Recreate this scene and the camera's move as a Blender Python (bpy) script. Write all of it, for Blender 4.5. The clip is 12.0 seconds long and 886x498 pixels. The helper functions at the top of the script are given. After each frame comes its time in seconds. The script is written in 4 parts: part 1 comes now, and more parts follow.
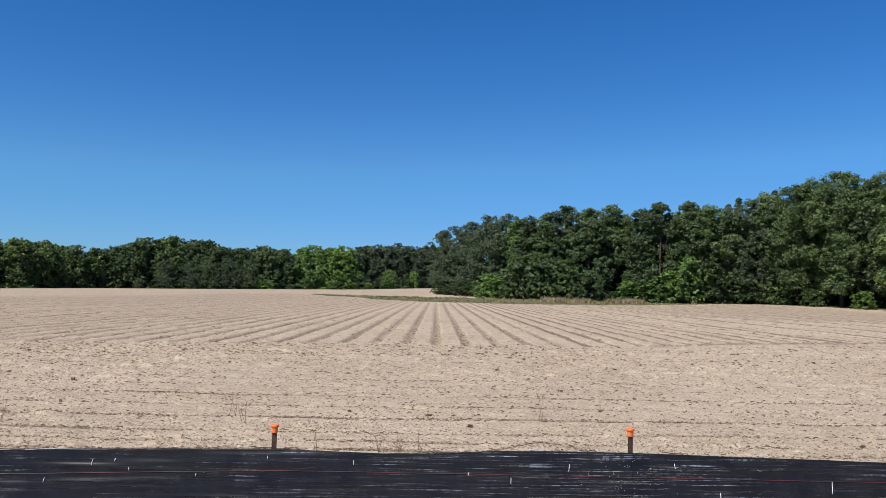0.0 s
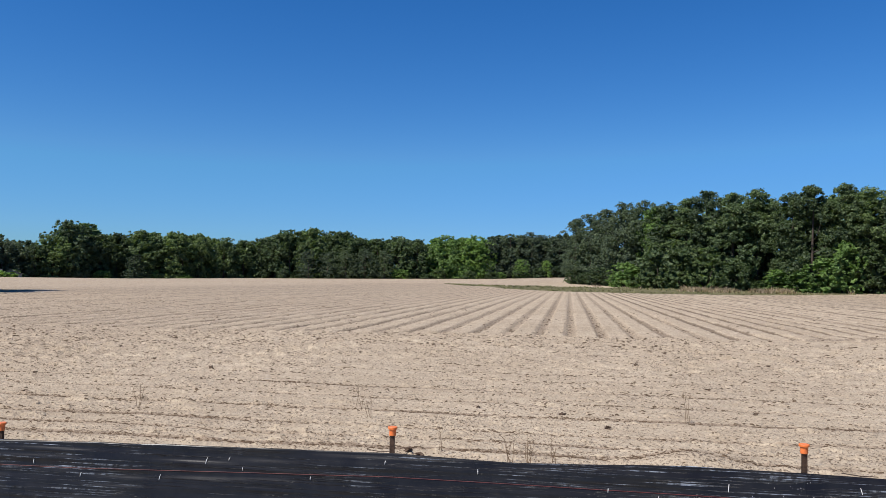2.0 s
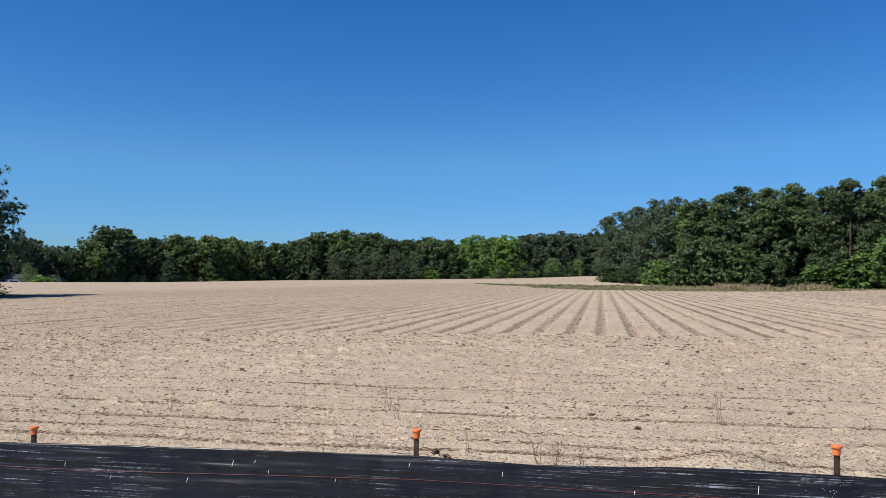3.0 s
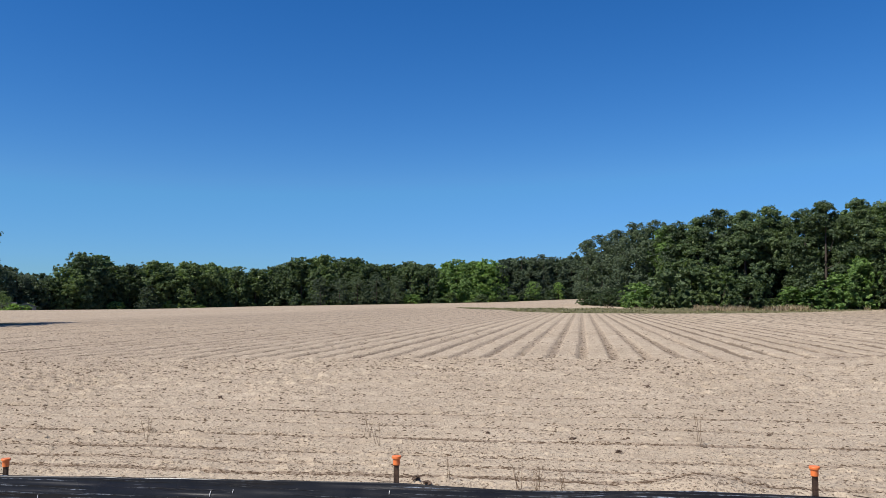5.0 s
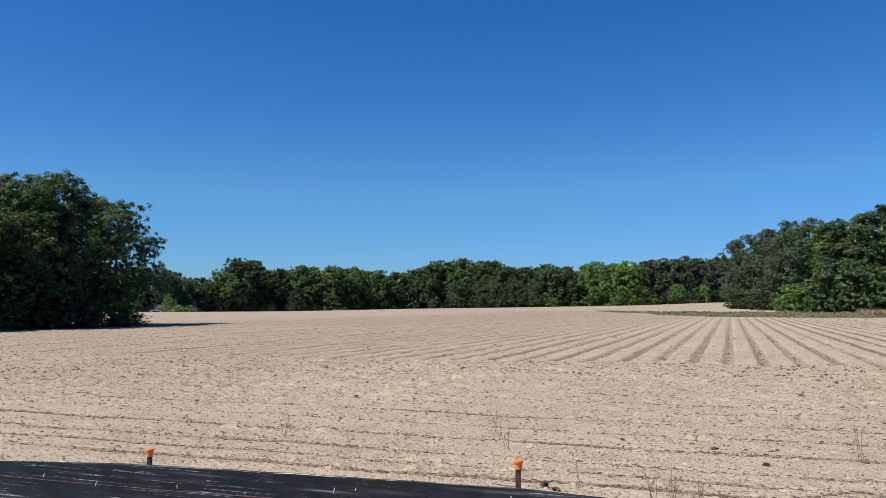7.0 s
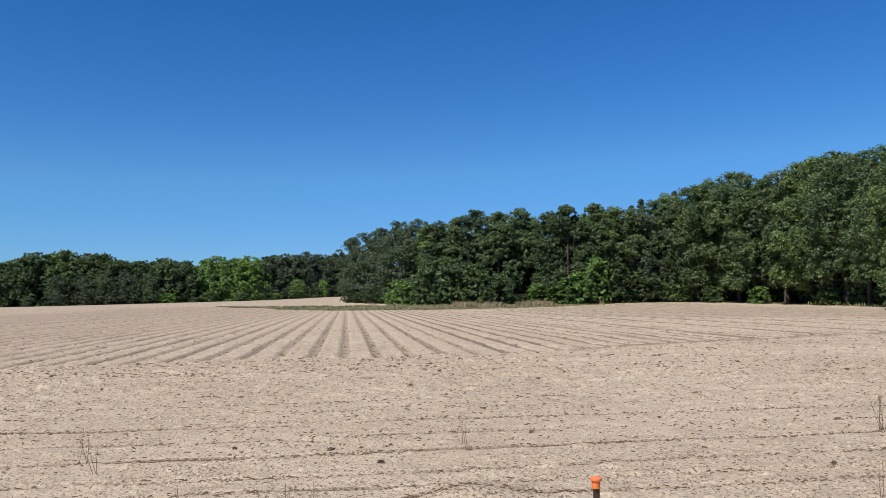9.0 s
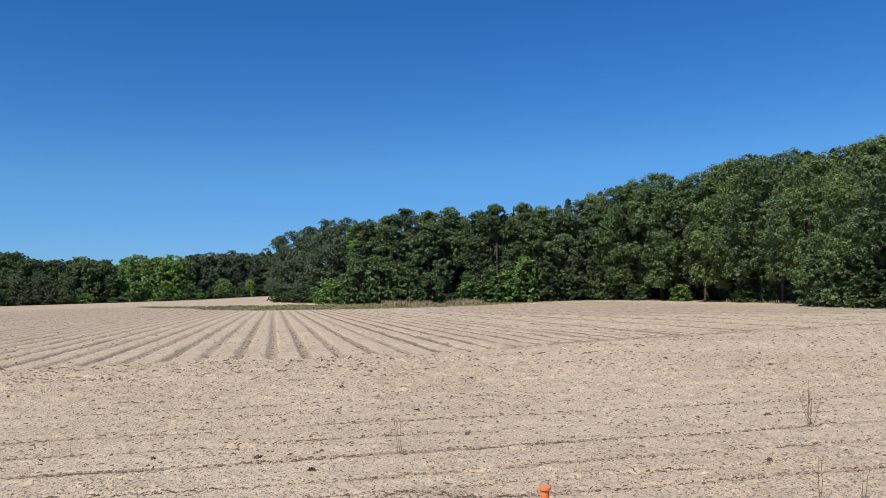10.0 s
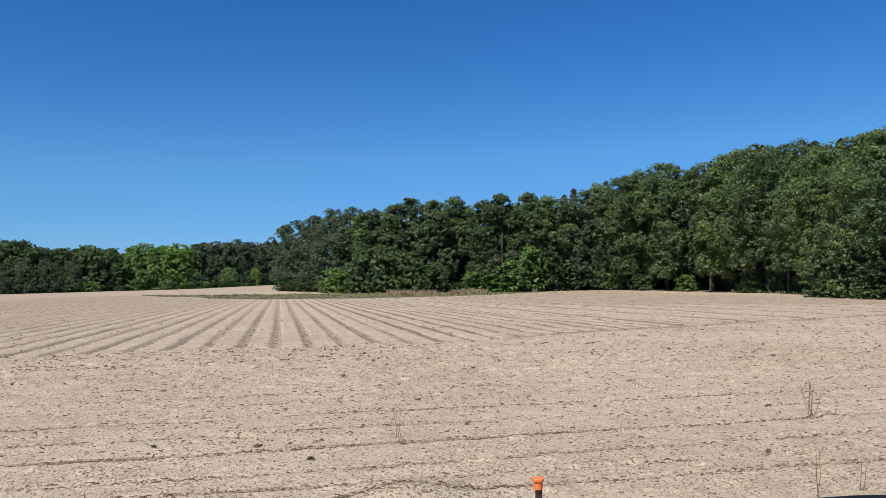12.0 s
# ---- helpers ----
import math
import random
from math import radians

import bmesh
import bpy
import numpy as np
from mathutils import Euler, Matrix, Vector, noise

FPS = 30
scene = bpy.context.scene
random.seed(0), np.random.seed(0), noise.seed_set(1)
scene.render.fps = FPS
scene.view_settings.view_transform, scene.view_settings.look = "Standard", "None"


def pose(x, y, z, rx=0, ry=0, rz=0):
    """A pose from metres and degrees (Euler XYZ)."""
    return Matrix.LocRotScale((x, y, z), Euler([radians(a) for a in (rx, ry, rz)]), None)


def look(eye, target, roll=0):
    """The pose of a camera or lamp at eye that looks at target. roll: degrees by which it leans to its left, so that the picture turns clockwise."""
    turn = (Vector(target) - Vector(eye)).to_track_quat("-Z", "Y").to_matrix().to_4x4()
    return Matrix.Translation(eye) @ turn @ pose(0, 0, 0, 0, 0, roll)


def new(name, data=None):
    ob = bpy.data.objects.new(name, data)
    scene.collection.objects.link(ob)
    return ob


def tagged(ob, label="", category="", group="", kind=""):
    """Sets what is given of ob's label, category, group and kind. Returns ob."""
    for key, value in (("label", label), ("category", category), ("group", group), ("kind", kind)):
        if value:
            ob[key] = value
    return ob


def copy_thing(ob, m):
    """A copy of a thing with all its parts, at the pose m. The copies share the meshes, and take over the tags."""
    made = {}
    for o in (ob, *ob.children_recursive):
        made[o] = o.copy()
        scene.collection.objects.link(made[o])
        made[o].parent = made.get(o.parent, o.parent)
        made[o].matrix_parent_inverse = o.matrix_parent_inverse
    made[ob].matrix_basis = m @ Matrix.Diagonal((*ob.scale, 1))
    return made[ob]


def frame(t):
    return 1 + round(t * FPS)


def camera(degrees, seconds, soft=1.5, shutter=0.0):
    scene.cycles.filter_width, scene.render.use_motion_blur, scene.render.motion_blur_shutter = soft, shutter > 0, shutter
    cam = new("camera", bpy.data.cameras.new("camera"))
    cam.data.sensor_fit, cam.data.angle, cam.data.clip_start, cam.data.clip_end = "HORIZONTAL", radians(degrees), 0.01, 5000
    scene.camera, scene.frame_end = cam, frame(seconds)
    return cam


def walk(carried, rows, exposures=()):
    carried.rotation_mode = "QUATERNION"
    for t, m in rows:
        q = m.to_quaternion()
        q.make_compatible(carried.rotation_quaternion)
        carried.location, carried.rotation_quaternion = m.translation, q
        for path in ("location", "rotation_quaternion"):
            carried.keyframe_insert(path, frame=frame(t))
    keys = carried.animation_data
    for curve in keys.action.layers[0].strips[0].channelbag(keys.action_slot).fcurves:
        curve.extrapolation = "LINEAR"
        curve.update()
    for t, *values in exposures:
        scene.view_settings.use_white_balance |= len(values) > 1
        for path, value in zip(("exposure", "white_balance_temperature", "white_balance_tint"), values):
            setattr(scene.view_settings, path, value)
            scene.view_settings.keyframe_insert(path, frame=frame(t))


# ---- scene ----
cam = camera(59.6, 12.0, soft=0.6)
PATH = [
    (0, (1.37, -1.428, 1.576), (1.261, 0.566, 1.684), 1.2),
    (0.5, (1.422, -1.216, 1.588), (1.216, 0.77, 1.696), 1.0),
    (1, (1.388, -1.098, 1.568), (1.107, 0.879, 1.662), 1.0),
    (1.5, (1.302, -0.94, 1.575), (0.955, 1.028, 1.652), 1.1),
    (2, (1.336, -0.857, 1.582), (0.89, 1.091, 1.656), 1.1),
    (2.5, (1.382, -0.815, 1.588), (0.874, 1.118, 1.655), 0.8),
    (3, (1.387, -0.824, 1.593), (0.864, 1.105, 1.666), 0.4),
    (5, (1.401, -0.83, 1.597), (0.927, 1.109, 1.733), -0.1),
    (5.5, (1.422, -0.799, 1.592), (0.959, 1.141, 1.735), -0.3),
    (6, (1.434, -0.787, 1.598), (0.734, 1.08, 1.743), -0.2),
    (6.5, (1.486, -0.773, 1.591), (0.682, 1.052, 1.74), -0.2),
    (7, (1.461, -0.656, 1.572), (0.652, 1.168, 1.716), 0.0),
    (7.5, (1.392, -0.493, 1.585), (0.932, 1.448, 1.732), -0.2),
    (7.7, (1.386, -0.412, 1.584), (1.078, 1.559, 1.729), -0.4),
    (9.3, (1.375, 0.219, 1.577), (1.578, 2.204, 1.701), -0.7),
    (9.5, (1.35, 0.301, 1.578), (1.614, 2.279, 1.703), -0.8),
    (10, (1.353, 0.397, 1.574), (1.658, 2.37, 1.695), -0.9),
    (10.5, (1.398, 0.422, 1.578), (1.702, 2.395, 1.694), -0.9),
    (11, (1.419, 0.409, 1.581), (1.718, 2.384, 1.69), -1.0),
    (11.5, (1.418, 0.409, 1.579), (1.714, 2.384, 1.681), -0.9),
    (12, (1.409, 0.402, 1.581), (1.7, 2.378, 1.675), -0.7),
]
walk(cam, [(t, look(eye, target, roll)) for t, eye, target, roll in PATH])

# ---- world, sun, exposure ----
SUN_ELEVATION, SUN_AZIMUTH = radians(52), radians(224)   # azimuth clockwise from +y
to_sun = Vector((math.sin(SUN_AZIMUTH) * math.cos(SUN_ELEVATION),
                 math.cos(SUN_AZIMUTH) * math.cos(SUN_ELEVATION), math.sin(SUN_ELEVATION)))
world = bpy.data.worlds.new("world")
scene.world = world
world.use_nodes = True
wn, wl = world.node_tree.nodes, world.node_tree.links
sky = wn.new("ShaderNodeTexSky")
sky.sky_type, sky.sun_disc = "NISHITA", False
sky.sun_elevation, sky.sun_rotation = SUN_ELEVATION, SUN_AZIMUTH
sky.altitude, sky.air_density, sky.dust_density, sky.ozone_density = 50, 1.0, 0.0, 3.0
wn["Background"].inputs["Strength"].default_value = 0.086
tint = wn.new("ShaderNodeMix")
tint.data_type, tint.blend_type = "RGBA", "MULTIPLY"
tint.inputs[0].default_value = 1.0
tint.inputs[7].default_value = (0.60, 0.81, 1.02, 1)
deep = wn.new("ShaderNodeHueSaturation")
deep.inputs["Saturation"].default_value, deep.inputs["Hue"].default_value = 1.35, 0.503
wl.new(sky.outputs["Color"], deep.inputs["Color"])
wl.new(deep.outputs["Color"], tint.inputs[6])
most = wn.new("ShaderNodeMix")
most.data_type, most.blend_type = "RGBA", "DARKEN"
most.inputs[0].default_value = 0.62
most.inputs[7].default_value = (0.95, 3.15, 7.2, 1)
wl.new(tint.outputs[2], most.inputs[6])
wl.new(most.outputs[2], wn["Background"].inputs["Color"])
sun_data = bpy.data.lights.new("sun", "SUN")
sun_data.energy, sun_data.angle, sun_data.color = 5.0, radians(0.53), (1.0, 0.95, 0.88)
sun = new("sun", sun_data)
sun.matrix_world = look(to_sun * 200, (0, 0, 0))
scene.view_settings.exposure = 0.37

# ---- numbers for the ground ----
ROW = 0.92            # spacing of the crop rows
LEAN = 0.063          # how far the rows bear to the left, per metre
FENCE_P = np.array((-0.05, 3.868))
FENCE_D = np.array((0.99655, 0.0830))


def step(a):
    a = np.clip(a, 0.0, 1.0)
    return a * a * (3 - 2 * a)


def lattice(seed):
    return np.random.default_rng(seed).random((256, 256))


LATTICE = [lattice(k) for k in range(12)]


def noise2(x, y, size, k=0):
    """Smooth value noise from 0 to 1 with features of that size in metres."""
    u, v = np.asarray(x) / size + 37.3 * k, np.asarray(y) / size + 11.7 * k
    iu, iv = np.floor(u).astype(int), np.floor(v).astype(int)
    fu, fv = u - iu, v - iv
    fu, fv = fu * fu * (3 - 2 * fu), fv * fv * (3 - 2 * fv)
    t = LATTICE[k % 12]
    a, b = t[iu % 256, iv % 256], t[(iu + 1) % 256, iv % 256]
    c, d = t[iu % 256, (iv + 1) % 256], t[(iu + 1) % 256, (iv + 1) % 256]
    return (a * (1 - fu) + b * fu) * (1 - fv) + (c * (1 - fu) + d * fu) * fv


def clods(x, y, cell, seed, tall, chance):
    """Rounded lumps with steep sides, one at most to a cell; heights in metres."""
    t = np.random.default_rng(seed).random((4, 256, 256))
    iu, iv = np.floor(x / cell).astype(int), np.floor(y / cell).astype(int)
    z = np.zeros_like(x)
    for du in (-1, 0, 1):
        for dv in (-1, 0, 1):
            a, b = iu + du, iv + dv
            p, q, r, h = (t[k][a % 256, b % 256] for k in range(4))
            cx, cy = (a + 0.2 + 0.6 * p) * cell, (b + 0.2 + 0.6 * q) * cell
            radius = cell * (0.28 + 0.32 * r)
            long = 1.0 + 0.8 * h
            d = np.hypot((x - cx) / long, (y - cy) * (0.8 + 0.5 * r)) / radius
            here = ((p * 7.31 + q * 3.17) % 1.0) < chance
            z = np.maximum(z, np.where(here, tall * (0.25 + 0.9 * h * h) * np.sqrt(np.clip(1 - d * d, 0, 1)), 0))
    return z


def lie(x, y):
    """The lie of the land without tilth: level, with a low bank and a rise behind it, falling away far to the west."""
    x, y = np.asarray(x, float), np.asarray(y, float)
    bank = 0.5 * step((y - 105) / 18) * step((x + 40) / 30)
    rise = 0.0185 * np.maximum(0, y - 125) * np.clip((x + 135) / 120, 0, 1)
    rise = np.minimum(rise, 3.0)
    dip = 1.6 * step((np.hypot(x, y) - 178) / 20) * step((-100 - x) / 20)
    return bank + rise - dip


HEAD_X = (-60, -30, -12, -6.3, -1.9, 1.9, 5.2, 10.4, 14.5, 24.4, 50)
HEAD_Y = (13.0, 16.5, 18.6, 19.6, 21.0, 20.9, 21.6, 24.6, 26.2, 30.7, 40)
FURROW_THICK = (0.9, 0.7, 0.85, 1.0, 0.5, 0.7, 0.35, 0.45, 0.3, 0.3, 0.3, 0.3)
FURROWS = (2.25, 2.72, 3.30, 4.25, 5.2, 6.2, 7.25, 8.2, 9.3, 10.5, 11.8, 13.2)
STRIP_X = (-36, -34, -25, -15, -5.4, 5.4, 19.6, 30, 44, 60)
STRIP_FRONT = (152, 150, 128, 111, 104.4, 102.7, 107.7, 113, 124, 109)


def across(x, y):
    """Distance behind the fence line."""
    return -(x - FENCE_P[0]) * FENCE_D[1] + (y - FENCE_P[1]) * FENCE_D[0]


def head_edge(x):
    return np.interp(x, HEAD_X, HEAD_Y)


def furrow_phase(x, y):
    """Distance to the middle of the nearest row furrow."""
    u = x + LEAN * (y - 21) + 0.05 * (noise2(x, y, 6.0, 3) - 0.5) - 0.035
    return (u / ROW - np.floor(u / ROW + 0.5)) * ROW


def tilth(x, y, grain):
    """Worked soil: headland lines beside the fence, crop rows behind them, clods. grain: spacing of the points, coarser than which nothing is laid."""
    v = across(x, y) + 0.07 * (noise2(x, y, 2.5, 1) - 0.5)
    tilled = step((v - 0.4) / 0.6) * (1 - 0.75 * np.exp(-((x - 1.95) / 0.42) ** 2 - ((y - 6.2) / 0.40) ** 2))
    edge = y - head_edge(x) + 0.5 * (noise2(x, y, 0.7, 2) - 0.5)
    rows = step(edge / 0.7) * step((np.interp(x, STRIP_X, STRIP_FRONT) - y) / 3)
    head = 1 - step(edge / 0.5)
    z = np.zeros_like(x)
    for k, at in enumerate(FURROWS):
        strength = (0.6 + 0.5 * noise2(x + 5 * k, y, 3.0, 4)) * (0.5 + 0.5 * FURROW_THICK[k])
        z -= head * strength * 0.012 * np.exp(-(((v - at) / 0.050) ** 2))
        z += head * strength * 0.014 * np.exp(-(((v - at - 0.09) / 0.07) ** 2))
    d = furrow_phase(x, y)
    depth = 0.06 + 0.06 * noise2(x / 1.0, y / 8.0, 0.9, 5)
    fade = np.clip(1.25 - np.abs(x + 0.06 * y) / 60, 0.3, 1)
    skew = np.abs(np.sin(np.arctan2(x - 1.4, y + 0.8) + LEAN))
    span = np.hypot(x - 1.4, y + 0.8) * np.where(np.hypot(x - 1.4, y + 0.8) < 60, 0.008, 0.018)
    clear = step((ROW / (span * skew + 1e-3) - 1.8) / 1.5)
    z -= rows * fade * clear * 0.8 * depth * step((0.17 - np.abs(d)) / 0.06)
    ridge = step((edge + 0.5) / 0.35) * step((0.75 - edge) / 0.5) * step((x - 3) / 6)
    z += 0.06 * ridge
    for size, height, k in ((1.3, 0.03, 6), (0.34, 0.010, 7), (0.15, 0.006, 8)):
        z += tilled * height * (noise2(x, y, size, k) - 0.5)
    patchy = 0.45 + 0.9 * noise2(x, y, 1.1, 9)
    soft = 1 - 0.5 * rows * step((0.24 - np.abs(d)) / 0.1)
    far = step((np.hypot(x - 1.4, y + 0.8) - 11) / 6)
    z += tilled * far * (1 - 0.5 * rows) * patchy * soft * clods(x, y, 0.18, 24, 0.06, 0.40)
    for cell, tall, chance, k in ((0.22, 0.045, 0.02, 21), (0.10, 0.026, 0.10, 22), (0.052, 0.016, 0.28, 23)):
        w = step((cell / np.maximum(grain, 1e-3) - 1.5) / 2.0)
        z += tilled * w * patchy * soft * clods(x + 0.03 * noise2(x, y, 0.05, 3), y, cell, k, tall, chance)
    return z


WOOD_X, WOOD_Y = (-160, -150, -136, -104, -57, -15, 20), (85, 115, 160, 195, 210, 218, 220)
GROVE_X, GROVE_Y = (-10, -6, 2, 6, 14, 30, 44, 56, 59), (160, 147, 131, 124, 121, 118, 125, 113, 108)
EDGE_Y, EDGE_X = (20, 45, 58, 90, 108), (42.5, 45.2, 47.2, 58.2, 60)
BACK_X, BACK_Y = (-34, -18, -7, 0, 6, 20, 40, 60), (150, 128, 123, 123, 124, 124, 128, 130)


def untilled(x, y):
    """How much of the ground is grass and leaf litter: under the trees, on the grass strip and before the fence."""
    w = step((y - np.interp(x, WOOD_X, WOOD_Y)) / 3)
    w = np.maximum(w, step((y - np.interp(x, GROVE_X, GROVE_Y)) / 2) * (x > -9))
    w = np.maximum(w, step((x - np.interp(y, EDGE_Y, EDGE_X)) / 1.0) * (y < 130))
    w = np.maximum(w, step((-42 - x) / 2) * step((52 - y) / 4))
    front, back = np.interp(x, STRIP_X, STRIP_FRONT), np.interp(x, BACK_X, BACK_Y)
    strip = step((y - front) / 1.2) * step((back - y) / 1.5) * (x > -34.5)
    return np.maximum(w, strip)


def residue_shade(x, y):
    """How dark to tone the soil: rotted stalks of the last crop, with shade painted in along the furrows and row ends.
    """
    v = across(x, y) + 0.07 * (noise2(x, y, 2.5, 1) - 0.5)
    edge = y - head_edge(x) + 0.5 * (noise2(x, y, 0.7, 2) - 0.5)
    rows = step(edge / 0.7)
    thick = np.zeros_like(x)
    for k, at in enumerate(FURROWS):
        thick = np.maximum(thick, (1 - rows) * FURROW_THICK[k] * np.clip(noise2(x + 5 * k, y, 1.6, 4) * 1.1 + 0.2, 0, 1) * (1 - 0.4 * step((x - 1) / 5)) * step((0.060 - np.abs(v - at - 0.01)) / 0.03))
    smudge = step((edge + 0.4) / 0.3) * step((1.0 - edge) / 0.6) * step((x - 4) / 4)
    # ground to the left toned darker in colour for the dimmer light there
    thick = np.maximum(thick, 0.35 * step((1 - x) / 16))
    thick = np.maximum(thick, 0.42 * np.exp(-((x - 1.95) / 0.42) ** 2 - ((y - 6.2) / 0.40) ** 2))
    return np.clip(np.maximum(thick, smudge * (0.6 + 0.3 * noise2(x, y, 0.5, 5))), 0, 1)


def rowed(x, y):
    edge = y - head_edge(x) + 0.5 * (noise2(x, y, 0.7, 2) - 0.5)
    # stronger to both sides, where painted shade makes up for weak furrow relief
    return step(edge / 0.5) * step((np.interp(x, STRIP_X, STRIP_FRONT) - y) / 2) * step((60 - np.abs(x)) / 20) * (1 + 0.9 * step((-4 - x) / 14) + 1.5 * step((x + LEAN * (y - 21) - 1.8) / 4))


def mound(x, y):
    a = ((x - 1.95) / 0.42) ** 2 + ((y - 6.2) / 0.40) ** 2
    return 0.12 * np.exp(-a) * (0.95 + 0.08 * noise2(x, y, 0.12, 2))


# ---- materials ----
def material(name):
    m = bpy.data.materials.new(name)
    m.use_nodes = True
    return m, m.node_tree.nodes, m.node_tree.links, m.node_tree.nodes["Principled BSDF"]


def noise_node(nodes, links, vector, scale, detail=4.0, rough=0.6):
    n = nodes.new("ShaderNodeTexNoise")
    n.inputs["Scale"].default_value, n.inputs["Detail"].default_value, n.inputs["Roughness"].default_value = scale, detail, rough
    if vector:
        links.new(vector, n.inputs["Vector"])
    return n


def ramp(nodes, links, value, stops):
    r = nodes.new("ShaderNodeValToRGB")
    el = r.color_ramp.elements
    while len(el) < len(stops):
        el.new(0.5)
    for e, (at, col) in zip(el, stops):
        e.position, e.color = at, (*col, 1) if len(col) == 3 else col
    links.new(value, r.inputs["Fac"])
    return r


def mix(nodes, links, kind, fac, a, b):
    m = nodes.new("ShaderNodeMix")
    m.data_type, m.blend_type = "RGBA", kind
    for value, socket in ((fac, m.inputs[0]), (a, m.inputs[6]), (b, m.inputs[7])):
        if isinstance(value, (int, float)):
            socket.default_value = value
        elif isinstance(value, tuple):
            socket.default_value = (*value, 1)
        else:
            links.new(value, socket)
    return m.outputs[2]


def bump(nodes, links, bsdf, height, strength, distance):
    b = nodes.new("ShaderNodeBump")
    b.inputs["Strength"].default_value, b.inputs["Distance"].default_value = strength, distance
    links.new(height, b.inputs["Height"])
    links.new(b.outputs["Normal"], bsdf.inputs["Normal"])
    return b


def plain(name, colour, roughness=0.6, metallic=0.0, vary=0.25, scale=30.0, relief=0.2):
    """A material of one colour with grain at two scales and fine relief."""
    m, n, l, p = material(name)
    co = n.new("ShaderNodeTexCoord").outputs["Object"]
    fine, broad = noise_node(n, l, co, scale), noise_node(n, l, co, scale * 0.12)
    dark = tuple(c * (1 - vary) for c in colour)
    light = tuple(min(1, c * (1 + vary)) for c in colour)
    r1 = ramp(n, l, fine.outputs["Fac"], ((0.3, dark), (0.7, light)))
    r2 = ramp(n, l, broad.outputs["Fac"], ((0.3, (0.8, 0.8, 0.8)), (0.7, (1, 1, 1))))
    l.new(mix(n, l, "MULTIPLY", 1.0, r1.outputs["Color"], r2.outputs["Color"]), p.inputs["Base Color"])
    p.inputs["Roughness"].default_value, p.inputs["Metallic"].default_value = roughness, metallic
    p.inputs["Specular IOR Level"].default_value = 0.1 if roughness > 0.84 else 0.5
    bump(n, l, p, fine.outputs["Fac"], relief, 0.01)
    return m


def soil_material():
    m, n, l, p = material("dry_sandy_soil")
    pos = n.new("ShaderNodeNewGeometry").outputs["Position"]
    flat = n.new("ShaderNodeMapping")
    flat.inputs["Scale"].default_value = (1, 1, 1)
    l.new(pos, flat.inputs["Vector"])
    v = flat.outputs["Vector"]
    broad = noise_node(n, l, v, 0.22, 5, 0.6)
    middle = noise_node(n, l, v, 2.6, 5, 0.65)
    fine = noise_node(n, l, v, 26, 4, 0.7)
    col = ramp(n, l, broad.outputs["Fac"], ((0.3, (0.436, 0.352, 0.252)), (0.7, (0.524, 0.431, 0.317)))).outputs["Color"]
    r = ramp(n, l, middle.outputs["Fac"], ((0.3, (0.80, 0.78, 0.76)), (0.6, (1, 1, 1))))
    col = mix(n, l, "MULTIPLY", 1.0, col, r.outputs["Color"])
    r = ramp(n, l, fine.outputs["Fac"], ((0.25, (0.80, 0.78, 0.76)), (0.6, (1.03, 1.03, 1.03))))
    col = mix(n, l, "MULTIPLY", 1.0, col, r.outputs["Color"])
    # rotted stalks and clod shadows painted as small dark flecks, thicker in patches
    long = n.new("ShaderNodeMapping")
    long.inputs["Scale"].default_value, long.inputs["Rotation"].default_value = (36, 21, 36), (0, 0, 0.08)
    l.new(pos, long.inputs["Vector"])
    fleck = noise_node(n, l, long.outputs["Vector"], 1.0, 3, 0.6)
    patch = noise_node(n, l, v, 0.9, 3, 0.6)
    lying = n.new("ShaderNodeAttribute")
    lying.attribute_name = "residue_shade"
    add = n.new("ShaderNodeMath")
    add.operation = "MULTIPLY_ADD"
    add.inputs[1].default_value = 0.22
    l.new(patch.outputs["Fac"], add.inputs[0])
    l.new(fleck.outputs["Fac"], add.inputs[2])
    # stalks gathered in the furrows of the crop rows, furrow shade painted in with them
    wobble = noise_node(n, l, v, 0.35, 2, 0.5)
    axes = n.new("ShaderNodeSeparateXYZ")
    l.new(pos, axes.inputs["Vector"])

    def calc(kind, a, b=0.0, c=0.0):
        node = n.new("ShaderNodeMath")
        node.operation = kind
        for k, value in enumerate((a, b, c)):
            if isinstance(value, (int, float)):
                node.inputs[k].default_value = value
            else:
                l.new(value, node.inputs[k])
        return node.outputs["Value"]

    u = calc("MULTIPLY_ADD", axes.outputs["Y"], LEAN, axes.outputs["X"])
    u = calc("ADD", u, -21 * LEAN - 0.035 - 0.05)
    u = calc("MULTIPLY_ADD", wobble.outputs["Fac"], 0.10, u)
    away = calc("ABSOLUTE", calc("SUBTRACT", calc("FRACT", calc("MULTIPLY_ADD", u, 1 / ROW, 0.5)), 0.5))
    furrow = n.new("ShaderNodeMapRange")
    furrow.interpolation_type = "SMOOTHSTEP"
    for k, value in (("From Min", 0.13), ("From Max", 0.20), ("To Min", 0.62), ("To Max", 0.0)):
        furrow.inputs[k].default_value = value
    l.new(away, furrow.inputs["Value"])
    rows = n.new("ShaderNodeAttribute")
    rows.attribute_name = "rowed"
    each = n.new("ShaderNodeTexWhiteNoise")
    each.noise_dimensions = "1D"
    l.new(calc("FLOOR", calc("MULTIPLY_ADD", u, 1 / ROW, 0.5)), each.inputs["W"])
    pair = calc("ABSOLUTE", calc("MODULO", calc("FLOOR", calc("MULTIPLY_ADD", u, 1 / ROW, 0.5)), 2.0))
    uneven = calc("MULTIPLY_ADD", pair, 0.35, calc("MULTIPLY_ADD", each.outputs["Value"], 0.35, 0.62))
